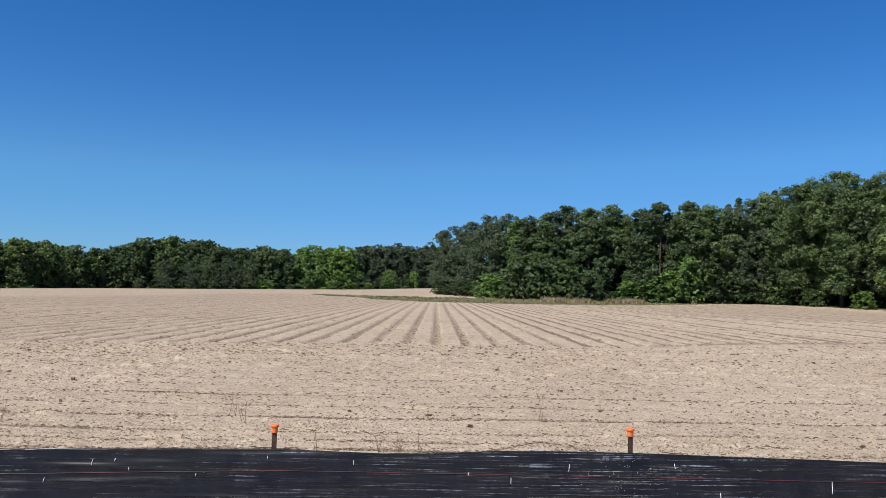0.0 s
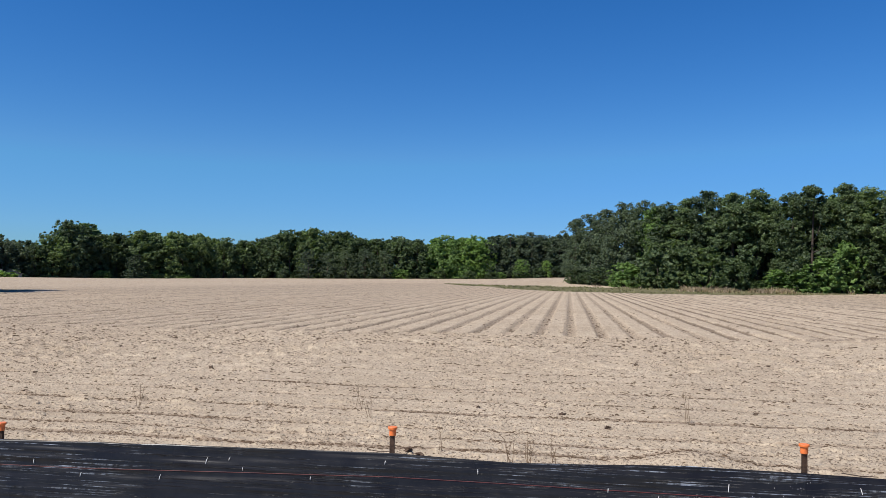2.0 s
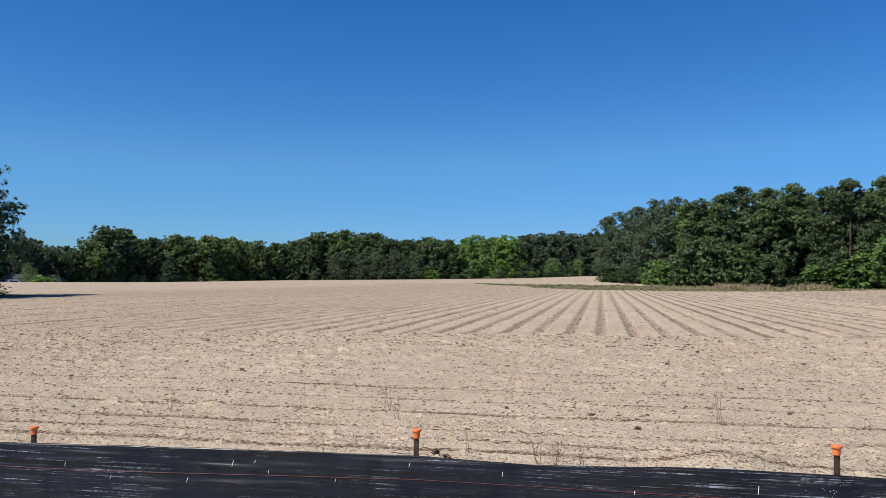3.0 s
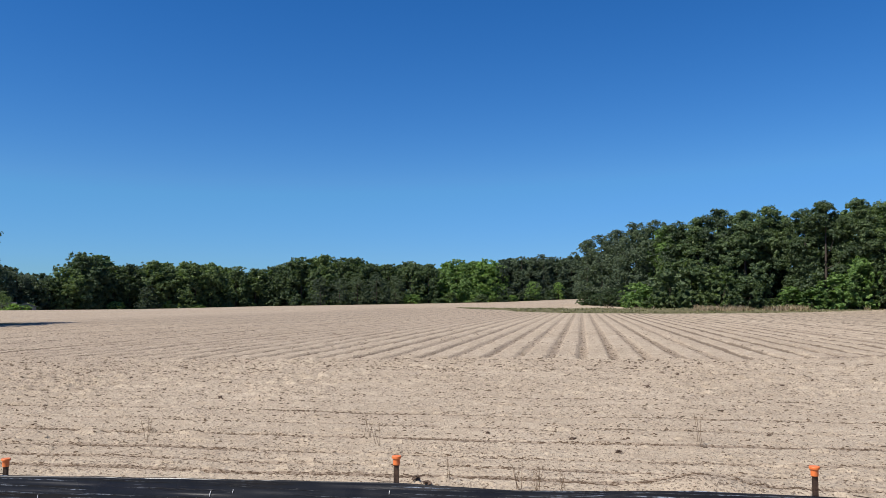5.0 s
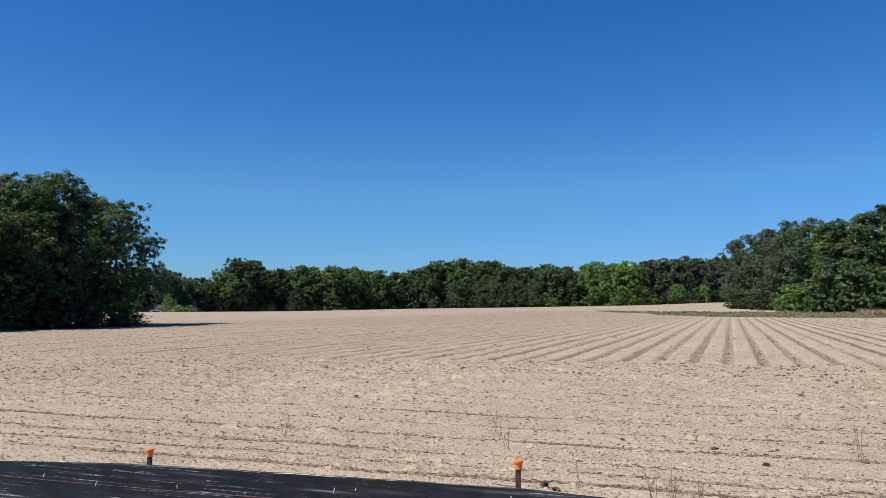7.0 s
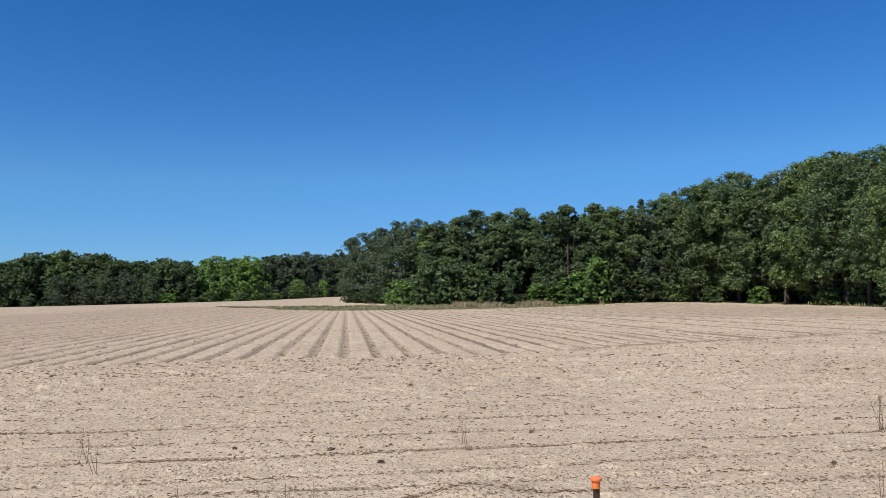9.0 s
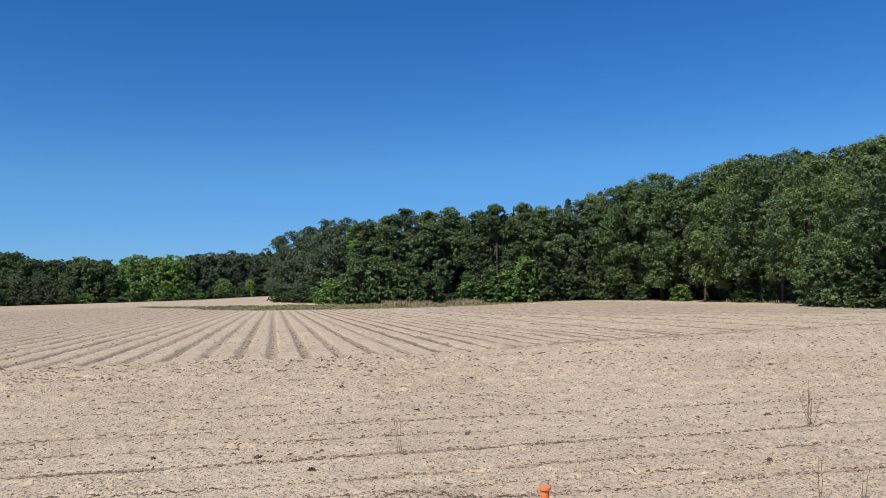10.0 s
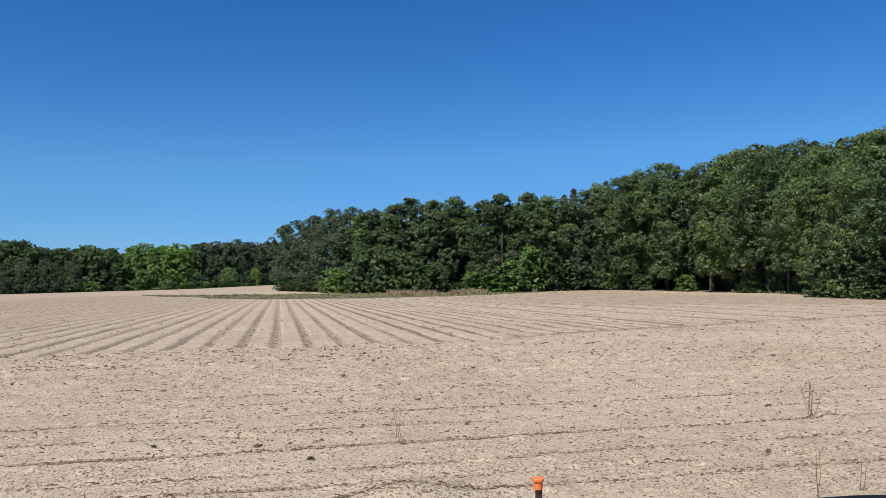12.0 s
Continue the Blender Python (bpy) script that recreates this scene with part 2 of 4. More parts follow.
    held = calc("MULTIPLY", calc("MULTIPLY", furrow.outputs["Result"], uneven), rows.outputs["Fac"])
    # wheel tracks of the planter's passes, the shade of their depth only painted as darker lines
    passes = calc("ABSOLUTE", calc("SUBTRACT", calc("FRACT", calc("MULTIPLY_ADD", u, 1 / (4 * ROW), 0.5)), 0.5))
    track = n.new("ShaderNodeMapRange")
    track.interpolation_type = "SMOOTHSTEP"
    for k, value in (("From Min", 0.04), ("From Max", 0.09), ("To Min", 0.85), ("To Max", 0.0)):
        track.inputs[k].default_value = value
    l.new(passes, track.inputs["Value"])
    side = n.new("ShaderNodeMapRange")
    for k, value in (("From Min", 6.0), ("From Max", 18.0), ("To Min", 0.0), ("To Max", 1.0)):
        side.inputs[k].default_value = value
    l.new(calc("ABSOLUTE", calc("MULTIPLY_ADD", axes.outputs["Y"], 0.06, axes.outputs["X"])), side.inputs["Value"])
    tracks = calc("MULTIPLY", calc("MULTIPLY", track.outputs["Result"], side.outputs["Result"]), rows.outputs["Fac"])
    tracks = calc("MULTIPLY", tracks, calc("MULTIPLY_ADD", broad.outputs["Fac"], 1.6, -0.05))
    # stalks, painted furrow shade and the dimmed left side all darken the colour
    darkening = calc("MAXIMUM", calc("MULTIPLY_ADD", lying.outputs["Fac"], 2.3, -0.45), calc("MAXIMUM", held, tracks))
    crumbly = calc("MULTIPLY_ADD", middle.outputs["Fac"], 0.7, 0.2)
    darkened = calc("MINIMUM", calc("MAXIMUM", calc("MULTIPLY", darkening, crumbly), 0.0), 0.8)
    col = mix(n, l, "MIX", darkened, col, (0.235, 0.175, 0.125))
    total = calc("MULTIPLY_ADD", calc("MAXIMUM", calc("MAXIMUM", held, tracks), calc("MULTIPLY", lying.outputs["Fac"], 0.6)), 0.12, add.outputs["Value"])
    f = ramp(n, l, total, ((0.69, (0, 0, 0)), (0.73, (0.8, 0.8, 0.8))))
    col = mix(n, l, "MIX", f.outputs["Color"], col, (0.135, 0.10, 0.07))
    # shaded sides of clods painted into the colour as larger dark dashes farther out
    reach = n.new("ShaderNodeMapRange")
    for k, value in (("From Min", 18.0), ("From Max", 28.0), ("To Min", 0.0), ("To Max", 0.4)):
        reach.inputs[k].default_value = value
    l.new(axes.outputs["Y"], reach.inputs["Value"])
    lumpy = n.new("ShaderNodeMapping")
    lumpy.inputs["Scale"].default_value = (13, 5.5, 10)
    l.new(pos, lumpy.inputs["Vector"])
    dash = noise_node(n, l, lumpy.outputs["Vector"], 1.0, 3, 0.55)
    da = ramp(n, l, calc("MULTIPLY_ADD", patch.outputs["Fac"], 0.2, dash.outputs["Fac"]), ((0.675, (0, 0, 0)), (0.70, (1, 1, 1))))
    onward = n.new("ShaderNodeMapRange")
    for k, value in (("From Min", 6.0), ("From Max", 13.0), ("To Min", 0.0), ("To Max", 0.35)):
        onward.inputs[k].default_value = value
    l.new(axes.outputs["Y"], onward.inputs["Value"])
    col = mix(n, l, "MIX", mix(n, l, "MULTIPLY", 1.0, da.outputs["Color"], calc("MULTIPLY", onward.outputs["Result"], calc("MULTIPLY_ADD", calc("MINIMUM", rows.outputs["Fac"], 1.0), -0.35, 1.0))), col, (0.135, 0.098, 0.068))
    wide = n.new("ShaderNodeMapping")
    wide.inputs["Scale"].default_value = (6.0, 1.8, 3)
    l.new(pos, wide.inputs["Vector"])
    smudge = noise_node(n, l, wide.outputs["Vector"], 1.0, 4, 0.6)
    dr = ramp(n, l, smudge.outputs["Fac"], ((0.565, (0, 0, 0)), (0.60, (0.75, 0.75, 0.75))))
    amount = mix(n, l, "MULTIPLY", 1.0, dr.outputs["Color"], reach.outputs["Result"])
    col = mix(n, l, "MIX", amount, col, (0.22, 0.165, 0.115))
    # grass and leaf litter off the field
    wild = n.new("ShaderNodeAttribute")
    wild.attribute_name = "untilled"
    litter = ramp(n, l, middle.outputs["Fac"], ((0.3, (0.08, 0.078, 0.036)), (0.7, (0.18, 0.155, 0.085))))
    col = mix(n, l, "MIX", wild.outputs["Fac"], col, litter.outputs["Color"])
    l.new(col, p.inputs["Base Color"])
    p.inputs["Roughness"].default_value = 0.95
    p.inputs["Specular IOR Level"].default_value = 0.15
    lumps = n.new("ShaderNodeTexVoronoi")
    lumps.feature = "SMOOTH_F1"
    lumps.inputs["Scale"].default_value, lumps.inputs["Randomness"].default_value = 26, 1.0
    warp = mix(n, l, "LINEAR_LIGHT", 0.05, v, fine.outputs["Color"])
    l.new(warp, lumps.inputs["Vector"])
    crumbs = ramp(n, l, lumps.outputs["Distance"], ((0.15, (1, 1, 1)), (0.55, (0, 0, 0))))
    fines = mix(n, l, "ADD", 0.35, crumbs.outputs["Color"], fine.outputs["Color"])
    bump(n, l, p, fines, 0.7, 0.018)
    return m


def leaf_material(name, dark, light, tint=0.12, through_light=0.25):
    m, n, l, p = material(name)
    info, geo = n.new("ShaderNodeObjectInfo"), n.new("ShaderNodeNewGeometry")
    col = ramp(n, l, geo.outputs["Random Per Island"], ((0.0, dark), (1.0, light))).outputs["Color"]
    lo, hi = 1 - tint * 1.8, 1 + tint * 1.5
    tone = ramp(n, l, info.outputs["Random"], ((0.0, (lo, lo * 1.02, lo * 1.1)), (0.5, (1, 1, 1)), (1.0, (hi * 1.02, hi, hi * 0.88))))
    col = mix(n, l, "MULTIPLY", 1.0, col, tone.outputs["Color"])
    clump = noise_node(n, l, n.new("ShaderNodeTexCoord").outputs["Object"], 0.55, 3, 0.6)
    cl = ramp(n, l, clump.outputs["Fac"], ((0.35, (0.78, 0.80, 0.85)), (0.65, (1.12, 1.1, 1.0))))
    col = mix(n, l, "MULTIPLY", 1.0, col, cl.outputs["Color"])
    l.new(col, p.inputs["Base Color"])
    p.inputs["Roughness"].default_value = 0.55
    p.inputs["Specular IOR Level"].default_value = 0.3
    t = n.new("ShaderNodeBsdfTranslucent")
    l.new(mix(n, l, "MULTIPLY", 1.0, col, (1.0, 1.1, 0.5)), t.inputs["Color"])
    s = n.new("ShaderNodeMixShader")
    s.inputs["Fac"].default_value = through_light
    l.new(p.outputs["BSDF"], s.inputs[1])
    l.new(t.outputs["BSDF"], s.inputs[2])
    l.new(s.outputs["Shader"], n["Material Output"].inputs["Surface"])
    return m


SOIL = soil_material()
CLOD = plain("soil_clod", (0.415, 0.333, 0.245), 0.95, 0, 0.2, 60, 0.4)
RESIDUE = plain("rotted_stalk", (0.100, 0.068, 0.045), 0.9, 0, 0.45, 40)
LEAF = {
    "m": leaf_material("broad_leaf", (0.066, 0.108, 0.048), (0.176, 0.234, 0.106), 0.2, 0.42),
    "d": leaf_material("dark_leaf", (0.058, 0.093, 0.052), (0.140, 0.192, 0.100), 0.2, 0.42),
    "b": leaf_material("fresh_leaf", (0.112, 0.196, 0.056), (0.258, 0.385, 0.126), 0.12, 0.42),
    "p": leaf_material("pine_needle", (0.064, 0.093, 0.060), (0.136, 0.178, 0.108), 0.15, 0.34),
}
BARK = plain("bark", (0.075, 0.060, 0.050), 0.9, 0, 0.35, 14, 0.8)
GRASS = leaf_material("rough_grass", (0.12, 0.125, 0.048), (0.25, 0.23, 0.11), 0.05, 0.2)
STRAW = leaf_material("dry_grass", (0.22, 0.165, 0.10), (0.44, 0.34, 0.22), 0.05, 0.2)
STALK = plain("dry_stalk", (0.17, 0.115, 0.07), 0.85, 0, 0.3, 80)


# ---- building helpers ----
def mesh_of(name, verts, faces, mat, smooth=False):
    """A mesh from arrays of corners and of faces that all have the same number of corners."""
    verts, faces = np.asarray(verts, np.float32), np.asarray(faces, np.int32)
    me = bpy.data.meshes.new(name)
    me.vertices.add(len(verts))
    me.vertices.foreach_set("co", verts.ravel())
    k = faces.shape[1]
    me.loops.add(faces.size)
    me.loops.foreach_set("vertex_index", faces.ravel())
    me.polygons.add(len(faces))
    me.polygons.foreach_set("loop_start", np.arange(len(faces), dtype=np.int32) * k)
    if smooth:
        me.polygons.foreach_set("use_smooth", np.ones(len(faces), bool))
    me.update(calc_edges=True)
    me.validate()
    me.materials.append(mat)
    return me


def part(name, data, mat=None, parent=None, label=""):
    """Links a bmesh or a mesh as one object under a thing or a part."""
    if isinstance(data, bmesh.types.BMesh):
        me = bpy.data.meshes.new(name)
        bmesh.ops.recalc_face_normals(data, faces=data.faces)
        data.to_mesh(me)
        data.free()
        me.materials.append(mat)
    else:
        me = data
    ob = new(name, me)
    ob.parent = parent
    if label:
        ob["label"] = label
    return ob


def box_bm(size, at=(0, 0, 0), bevel=0.0, turn=None):
    bm = bmesh.new()
    bmesh.ops.create_cube(bm, size=1.0, matrix=Matrix.Diagonal((*size, 1)))
    if bevel:
        bmesh.ops.bevel(bm, geom=list(bm.edges), offset=bevel, segments=2, affect="EDGES")
    bmesh.ops.transform(bm, matrix=Matrix.Translation(at) @ (turn or Matrix()), verts=bm.verts)
    return bm


def tube_bm(points, radii, sides=8, bm=None):
    """A tube through points with a radius at each."""
    bm = bm or bmesh.new()
    pts = [Vector(p) for p in points]
    rings = []
    for i, p in enumerate(pts):
        ahead = (pts[min(i + 1, len(pts) - 1)] - pts[max(i - 1, 0)]).normalized()
        side = ahead.orthogonal().normalized()
        up = ahead.cross(side)
        rings.append([bm.verts.new(p + radii[i] * (math.cos(a) * side + math.sin(a) * up))
                      for a in (2 * math.pi * k / sides for k in range(sides))])
    for a, b in zip(rings, rings[1:]):
        for k in range(sides):
            bm.faces.new((a[k], a[(k + 1) % sides], b[(k + 1) % sides], b[k]))
    bm.faces.new(rings[0][::-1])
    bm.faces.new(rings[-1])
    return bm


def leaf_pieces(centre, normal, size, narrow, generator):
    """Corners and faces of small three-cornered leaf sprays."""
    n = len(centre)
    normal = normal / np.linalg.norm(normal, axis=1, keepdims=True)
    a = np.cross(normal, generator.normal(size=(n, 3)))
    a /= np.linalg.norm(a, axis=1, keepdims=True) + 1e-9
    b = np.cross(normal, a)
    s = size[:, None]
    v = np.stack([centre - a * s * 0.9 - b * s * narrow * generator.uniform(0.5, 1.0, (n, 1)),
                  centre + b * s * narrow - a * s * generator.uniform(-0.1, 0.7, (n, 1)), centre + a * s], 1)
    return v.reshape(-1, 3), np.arange(3 * n).reshape(n, 3)


# ---- ground: one sheet to the horizon ----
def build_ground():
    fine = np.radians(np.arange(-57, 43.01, 0.155))
    rest = np.radians(np.arange(48, 302, 4.0))
    angle = np.concatenate([fine, rest])
    r = [0.4, 1.2, 2.2, 3.2, 4.2]
    while r[-1] < 27:
        r.append(r[-1] + max(0.027, 0.0056 * r[-1] - 0.018))
    while r[-1] < 60:
        r.append(r[-1] * 1.0075)
    while r[-1] < 140:
        r.append(r[-1] * 1.016)
    while r[-1] < 300:
        r.append(r[-1] * 1.04)
    r += [400, 700, 1300, 2600, 4500]
    r = np.array(r)
    gap = r * 0.002
    x = 1.4 + np.outer(r, np.sin(angle))
    y = -0.8 + np.outer(r, np.cos(angle))
    g = np.repeat(gap[:, None], len(angle), 1)
    g[:, len(fine):] = 5.0
    z = lie(x, y)
    near = (r > 4.3) & (r < 140)
    z[near] += tilth(x[near], y[near], g[near]) + mound(x[near], y[near])
    z[~near] -= 0.0
    na = len(angle)
    verts = np.stack([x, y, z], -1).reshape(-1, 3)
    i, j = np.meshgrid(np.arange(len(r) - 1), np.arange(na), indexing="ij")
    k = (j + 1) % na
    faces = np.stack([i * na + j, (i + 1) * na + j, (i + 1) * na + k, i * na + k], -1).reshape(-1, 4)[:, ::-1]
    verts = np.vstack([verts, [[1.4, -0.8, 0.0]]])
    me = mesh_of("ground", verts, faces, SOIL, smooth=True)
    hub = bmesh.new()
    hub.from_mesh(me)
    hub.verts.ensure_lookup_table()
    for a in range(na):
        hub.faces.new((hub.verts[len(verts) - 1], hub.verts[a], hub.verts[(a + 1) % na])[::-1])
    hub.to_mesh(me)
    hub.free()
    for name, values in (("untilled", untilled(verts[:, 0], verts[:, 1])), ("residue_shade", residue_shade(verts[:, 0], verts[:, 1])),
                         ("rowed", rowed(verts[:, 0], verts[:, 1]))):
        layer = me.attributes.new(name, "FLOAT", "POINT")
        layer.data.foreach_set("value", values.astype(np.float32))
    return tagged(new("ground", me), "pale sandy tilled field with crop rows and clods", "field", kind="structure")


ground = build_ground()

# ---- trees ----
def crown_mesh(name, kind, height, spread, low, clumps, per, size, seed, spire=False, gaps=0.0):
    """A crown of small leaf pieces: boughs set round the trunk, clumps on the boughs, leaves in the clumps.
    low: where the foliage begins, as a part of the height; clumps: how many; per: leaves in each; gaps: the part of the boughs left bare."""
    g = np.random.default_rng(seed)
    nb = 26 if spire else 34
    t = low + (1 - low) * (np.arange(nb) + g.random(nb)) / nb
    up = (t - low) / (1 - low)
    if spire:
        shape = np.clip(1.0 * (1 - up) ** 0.8 + 0.05, 0.10, 1)
    elif kind == "p":
        shape = np.clip(1.08 - np.abs((up - 0.45) / 0.60) ** 2.6, 0.16, 1)
    else:
        shape = np.clip(1.10 - np.abs((up - 0.36) / (0.66 + 0.08 * g.random())) ** (2.0 + 0.8 * g.random()), 0.15, 1)
    around = np.arange(nb) * 2.4 + g.normal(0, 0.4, nb)
    br = spread * (0.28 + 0.17 * g.random(nb)) * (0.55 + 0.45 * shape)
    out = np.maximum(0, shape * spread * (0.80 + 0.38 * g.random(nb)) - br * 0.8)
    centre = np.stack([out * np.cos(around), out * np.sin(around), np.minimum(t * height, height - br * 0.80)], 1)
    centre[-1] = (0, 0, height - br[-1] * 0.85)
    centre[:, 2] = np.maximum(centre[:, 2], br * 0.55)
    weight = br ** (1.0 if spire else 2.0) * (g.random(nb) >= gaps)
    which = g.choice(nb, clumps, p=weight / weight.sum())
    outward = centre[which] - np.array((0, 0, height * 0.45))
    outward /= np.linalg.norm(outward, axis=1, keepdims=True) + 1e-6
    way = g.normal(size=(clumps, 3))
    way /= np.linalg.norm(way, axis=1, keepdims=True)
    way += 0.55 * outward + np.array((0, 0, 0.30))
    way /= np.linalg.norm(way, axis=1, keepdims=True)
    flat = np.array((1, 1, 0.80 if kind != "p" else 0.68))
    stray = 0.68 + 0.42 * g.random(clumps) + 0.22 * (g.random(clumps) > 0.90)
    knot = centre[which] + way * (br[which] * stray)[:, None] * flat
    if spire:   # whorls that narrow steadily to the tip
        rise = g.random(clumps) ** 0.85
        reach = spread * ((1 - rise) ** 0.8 * (0.35 + 0.65 * g.random(clumps)) + 0.04)
        ang = g.uniform(0, 6.283, clumps)
        knot = np.stack([reach * np.cos(ang), reach * np.sin(ang), (low + (0.985 - low) * rise) * height], 1)
    knot[:, 2] = np.maximum(knot[:, 2], 0.02 * height)
    rk = 0.031 * height * (0.55 + 0.8 * g.random(clumps)) * (0.6 if spire else 0.85 if kind == "p" else 1.0)
    k = np.repeat(np.arange(clumps), per)
    n = len(k)
    turn = g.normal(size=(n, 3))
    turn /= np.linalg.norm(turn, axis=1, keepdims=True)
    turn += 0.45 * way[k] + np.array((0, 0, 0.35))
    turn /= np.linalg.norm(turn, axis=1, keepdims=True)
    place = knot[k] + turn * (rk[k] * (0.25 + 0.90 * g.random(n)))[:, None] * flat
    normal = turn * 0.8 + g.normal(size=(n, 3)) * 0.45 + np.array((0, 0, 0.40))
    scale = size * (0.6 + 0.8 * g.random(n))
    # larger leaves deep inside, which close the crown
    inner = n // (8 if kind == "p" else 12)
    place[:inner] = centre[which[k[:inner]]] * (0.82, 0.82, 0.97) + g.normal(size=(inner, 3)) * 0.28 * br[which[k[:inner]]][:, None]
    scale[:inner] *= 2.2
    v, f = leaf_pieces(place, normal, scale, 0.50 if kind == "p" else 0.80, g)
    return mesh_of(name, v, f, LEAF[kind]), centre


def build_tree(kind, height, spread, low, clumps, per, size, seed, spire=False, gaps=0.0):
    """One tree: an Empty at its foot, a trunk, limbs and a crown."""
    g = random.Random(seed)
    name = "pine_tree" if kind == "p" else "tree"
    root = new(name)
    me, centre = crown_mesh("crown", kind, height, spread, low, clumps, per, size, seed, spire, gaps)
    lean = Vector((g.uniform(-0.3, 0.3), g.uniform(-0.3, 0.3), 0))
    pts = [Vector((0, 0, -0.2))] + [lean * k + Vector((0, 0, height * 0.92 * k)) for k in (0.03, 0.3, 0.6, 1.0)]
    r0 = height * 0.016
    trunk = part("trunk", tube_bm(pts, [r0 * 1.5, r0 * 1.1, r0 * 0.85, r0 * 0.55, r0 * 0.12]), BARK, root)
    for k in range(5):
        c = Vector(centre[2 + k * (len(centre) // 6)])
        foot = lean * (c.z / height) + Vector((0, 0, max(0.15 * height, c.z * 0.72)))
        mid = foot.lerp(c, 0.5) + Vector((0, 0, -0.03 * height))
        part("limb", tube_bm([foot, mid, c], [r0 * 0.42, r0 * 0.3, r0 * 0.08], 6), BARK, root)
    part("crown", me, None, root)
    return root


TREE_LABEL = {
    "m": "leafy green broadleaf tree in full summer leaf at the field edge",
    "d": "dark green dense broadleaf tree at the field edge",
    "b": "fresh light green broadleaf tree in full leaf",
    "p": "dark grey-green pine with dense needled crown",
}


BUILT = {}


def plant(rows, group, clumps, per, size, spread, low, variants=2, spire=False, gaps=0.0):
    """Trees at x, y, height, kind. Each kind is built in a few shapes; the others are copies, turned and stretched a little by chance."""
    g = random.Random(group)
    for x, y, h, kind in rows:
        key = (group, kind, g.randrange(variants))
        s = h / 14
        w = s * g.uniform(0.92, 1.15)
        m = (Matrix.Translation((x, y, float(lie(x, y)) - 0.05)) @ Matrix.Rotation(g.uniform(0, 6.283), 4, "Z")
             @ Matrix.Diagonal((w, w, s, 1)))
        if key in BUILT:
            first = BUILT[key]
            ob = copy_thing(first, m @ Matrix.Diagonal((*(1 / c for c in first.scale), 1)))
        else:
            seed = sum(map(ord, group + kind)) * 10 + key[2]
            ob = BUILT[key] = build_tree(kind, 14, spread * g.uniform(0.88, 1.12), low, clumps, per, size, seed, spire, gaps)
            ob.matrix_basis = m
        tagged(ob, TREE_LABEL[kind], "pine tree" if kind == "p" else "tree", group)


FAR_WEST = ((-150, 128, 13, "p"), (-146, 138, 13, "p"), (-141, 148, 12.6, "p"), (-139, 152, 10.5, "p"), (-138, 156, 9.4, "p"),
            (-137, 160, 9.4, "m"), (-135, 164, 11.7, "m"), (-134, 168, 15.5, "d"), (-133, 171, 13.5, "d"), (-131, 176, 12.7, "m"),
            (-128, 179, 13.2, "m"), (-124, 183, 14.1, "m"), (-121, 186, 12.4, "d"), (-118, 189, 14.0, "m"), (-116, 191, 13.1, "m"),
            (-113, 194, 13.4, "m"), (-108, 199, 12.0, "m"), (-104, 203, 11.0, "m"), (-100, 206, 11.5, "m"))
FAR_EAST = ((-96, 207, 12.5, "d"), (-92, 208, 14.0, "m"), (-86, 210, 14.5, "m"), (-81, 212, 13.6, "m"), (-77, 213, 13.7, "m"),
            (-73, 215, 11.9, "m"), (-68, 216, 11.7, "m"), (-62, 218, 12.4, "d"), (-57, 220, 11.6, "d"), (-49, 222, 12.7, "b"),
            (-44, 223, 12.0, "b"), (-40, 223, 12.6, "b"), (-37, 224, 11.4, "b"), (-34, 224, 12.2, "p"), (-30, 225, 13.2, "p"),
            (-24, 226, 13.5, "p"), (-20, 227, 12.6, "p"), (-16, 228, 12.6, "p"), (-10, 229, 12.6, "p"), (-4, 230, 12.6, "p"))
GROVE_WEST = ((-7, 150, 12.6, "p"), (-4, 146, 13.3, "p"), (-1, 141, 13.8, "p"), (2, 136, 14.7, "p"), (5, 134, 14.7, "p"),
              (7, 133, 13.6, "b"), (9, 132, 14.0, "m"), (12, 130, 14.5, "m"), (15, 129, 15.8, "d"), (18.4, 127, 15.2, "d"),
              (26.6, 125, 15.0, "m"), (29, 123, 15.9, "m"), (34, 124, 16.3, "m"), (37, 124, 15.6, "m"),
              (41, 125, 15.8, "p"), (45, 126, 17.1, "p"), (47, 125, 17.9, "m"))
GROVE_EAST = ((50, 122, 19.0, "m"), (52, 121, 19.9, "m"), (55, 118, 20.6, "m"), (58, 115, 19.3, "m"), (60, 113, 20.6, "p"),
              (62, 111, 21.2, "m"), (62, 107, 21.3, "m"), (61, 99, 20.8, "m"), (61, 94, 19.9, "d"), (58, 84, 18.0, "m"),
              (55, 76, 16.5, "m"), (52, 67, 15.7, "m"), (51, 63, 15.4, "m"), (49, 56, 15, "d"), (47, 49, 15, "m"))
FAR_FRONT = ((-122, 178, 7.6, "p"), (-84, 203, 8.2, "p"), (-79, 205, 7.6, "p"), (-74, 206, 8.0, "p"), (-69, 208, 8.6, "p"), (-64, 210, 8.0, "p"),
             (-26, 219, 5.5, "b"), (-19, 220, 5.0, "b"))
CLUMP = ((-45, 27, 8.0, "m"), (-46, 31, 8.6, "m"), (-46, 34, 9.3, "m"), (-46, 36, 10.4, "m"), (-47, 38, 9.2, "m"),
         (-46.5, 40, 8.6, "m"), (-47, 42, 9.6, "m"))
CLUMP_PINE = ((-47.5, 40, 11.3, "p"),)


def behind(rows, dx, dy, part_of_height, skip=2):
    """A line of trees moved back and scaled in height, as a rank of its own."""
    return [(x + dx, y + dy, h * part_of_height, k) for x, y, h, k in rows[::skip]]


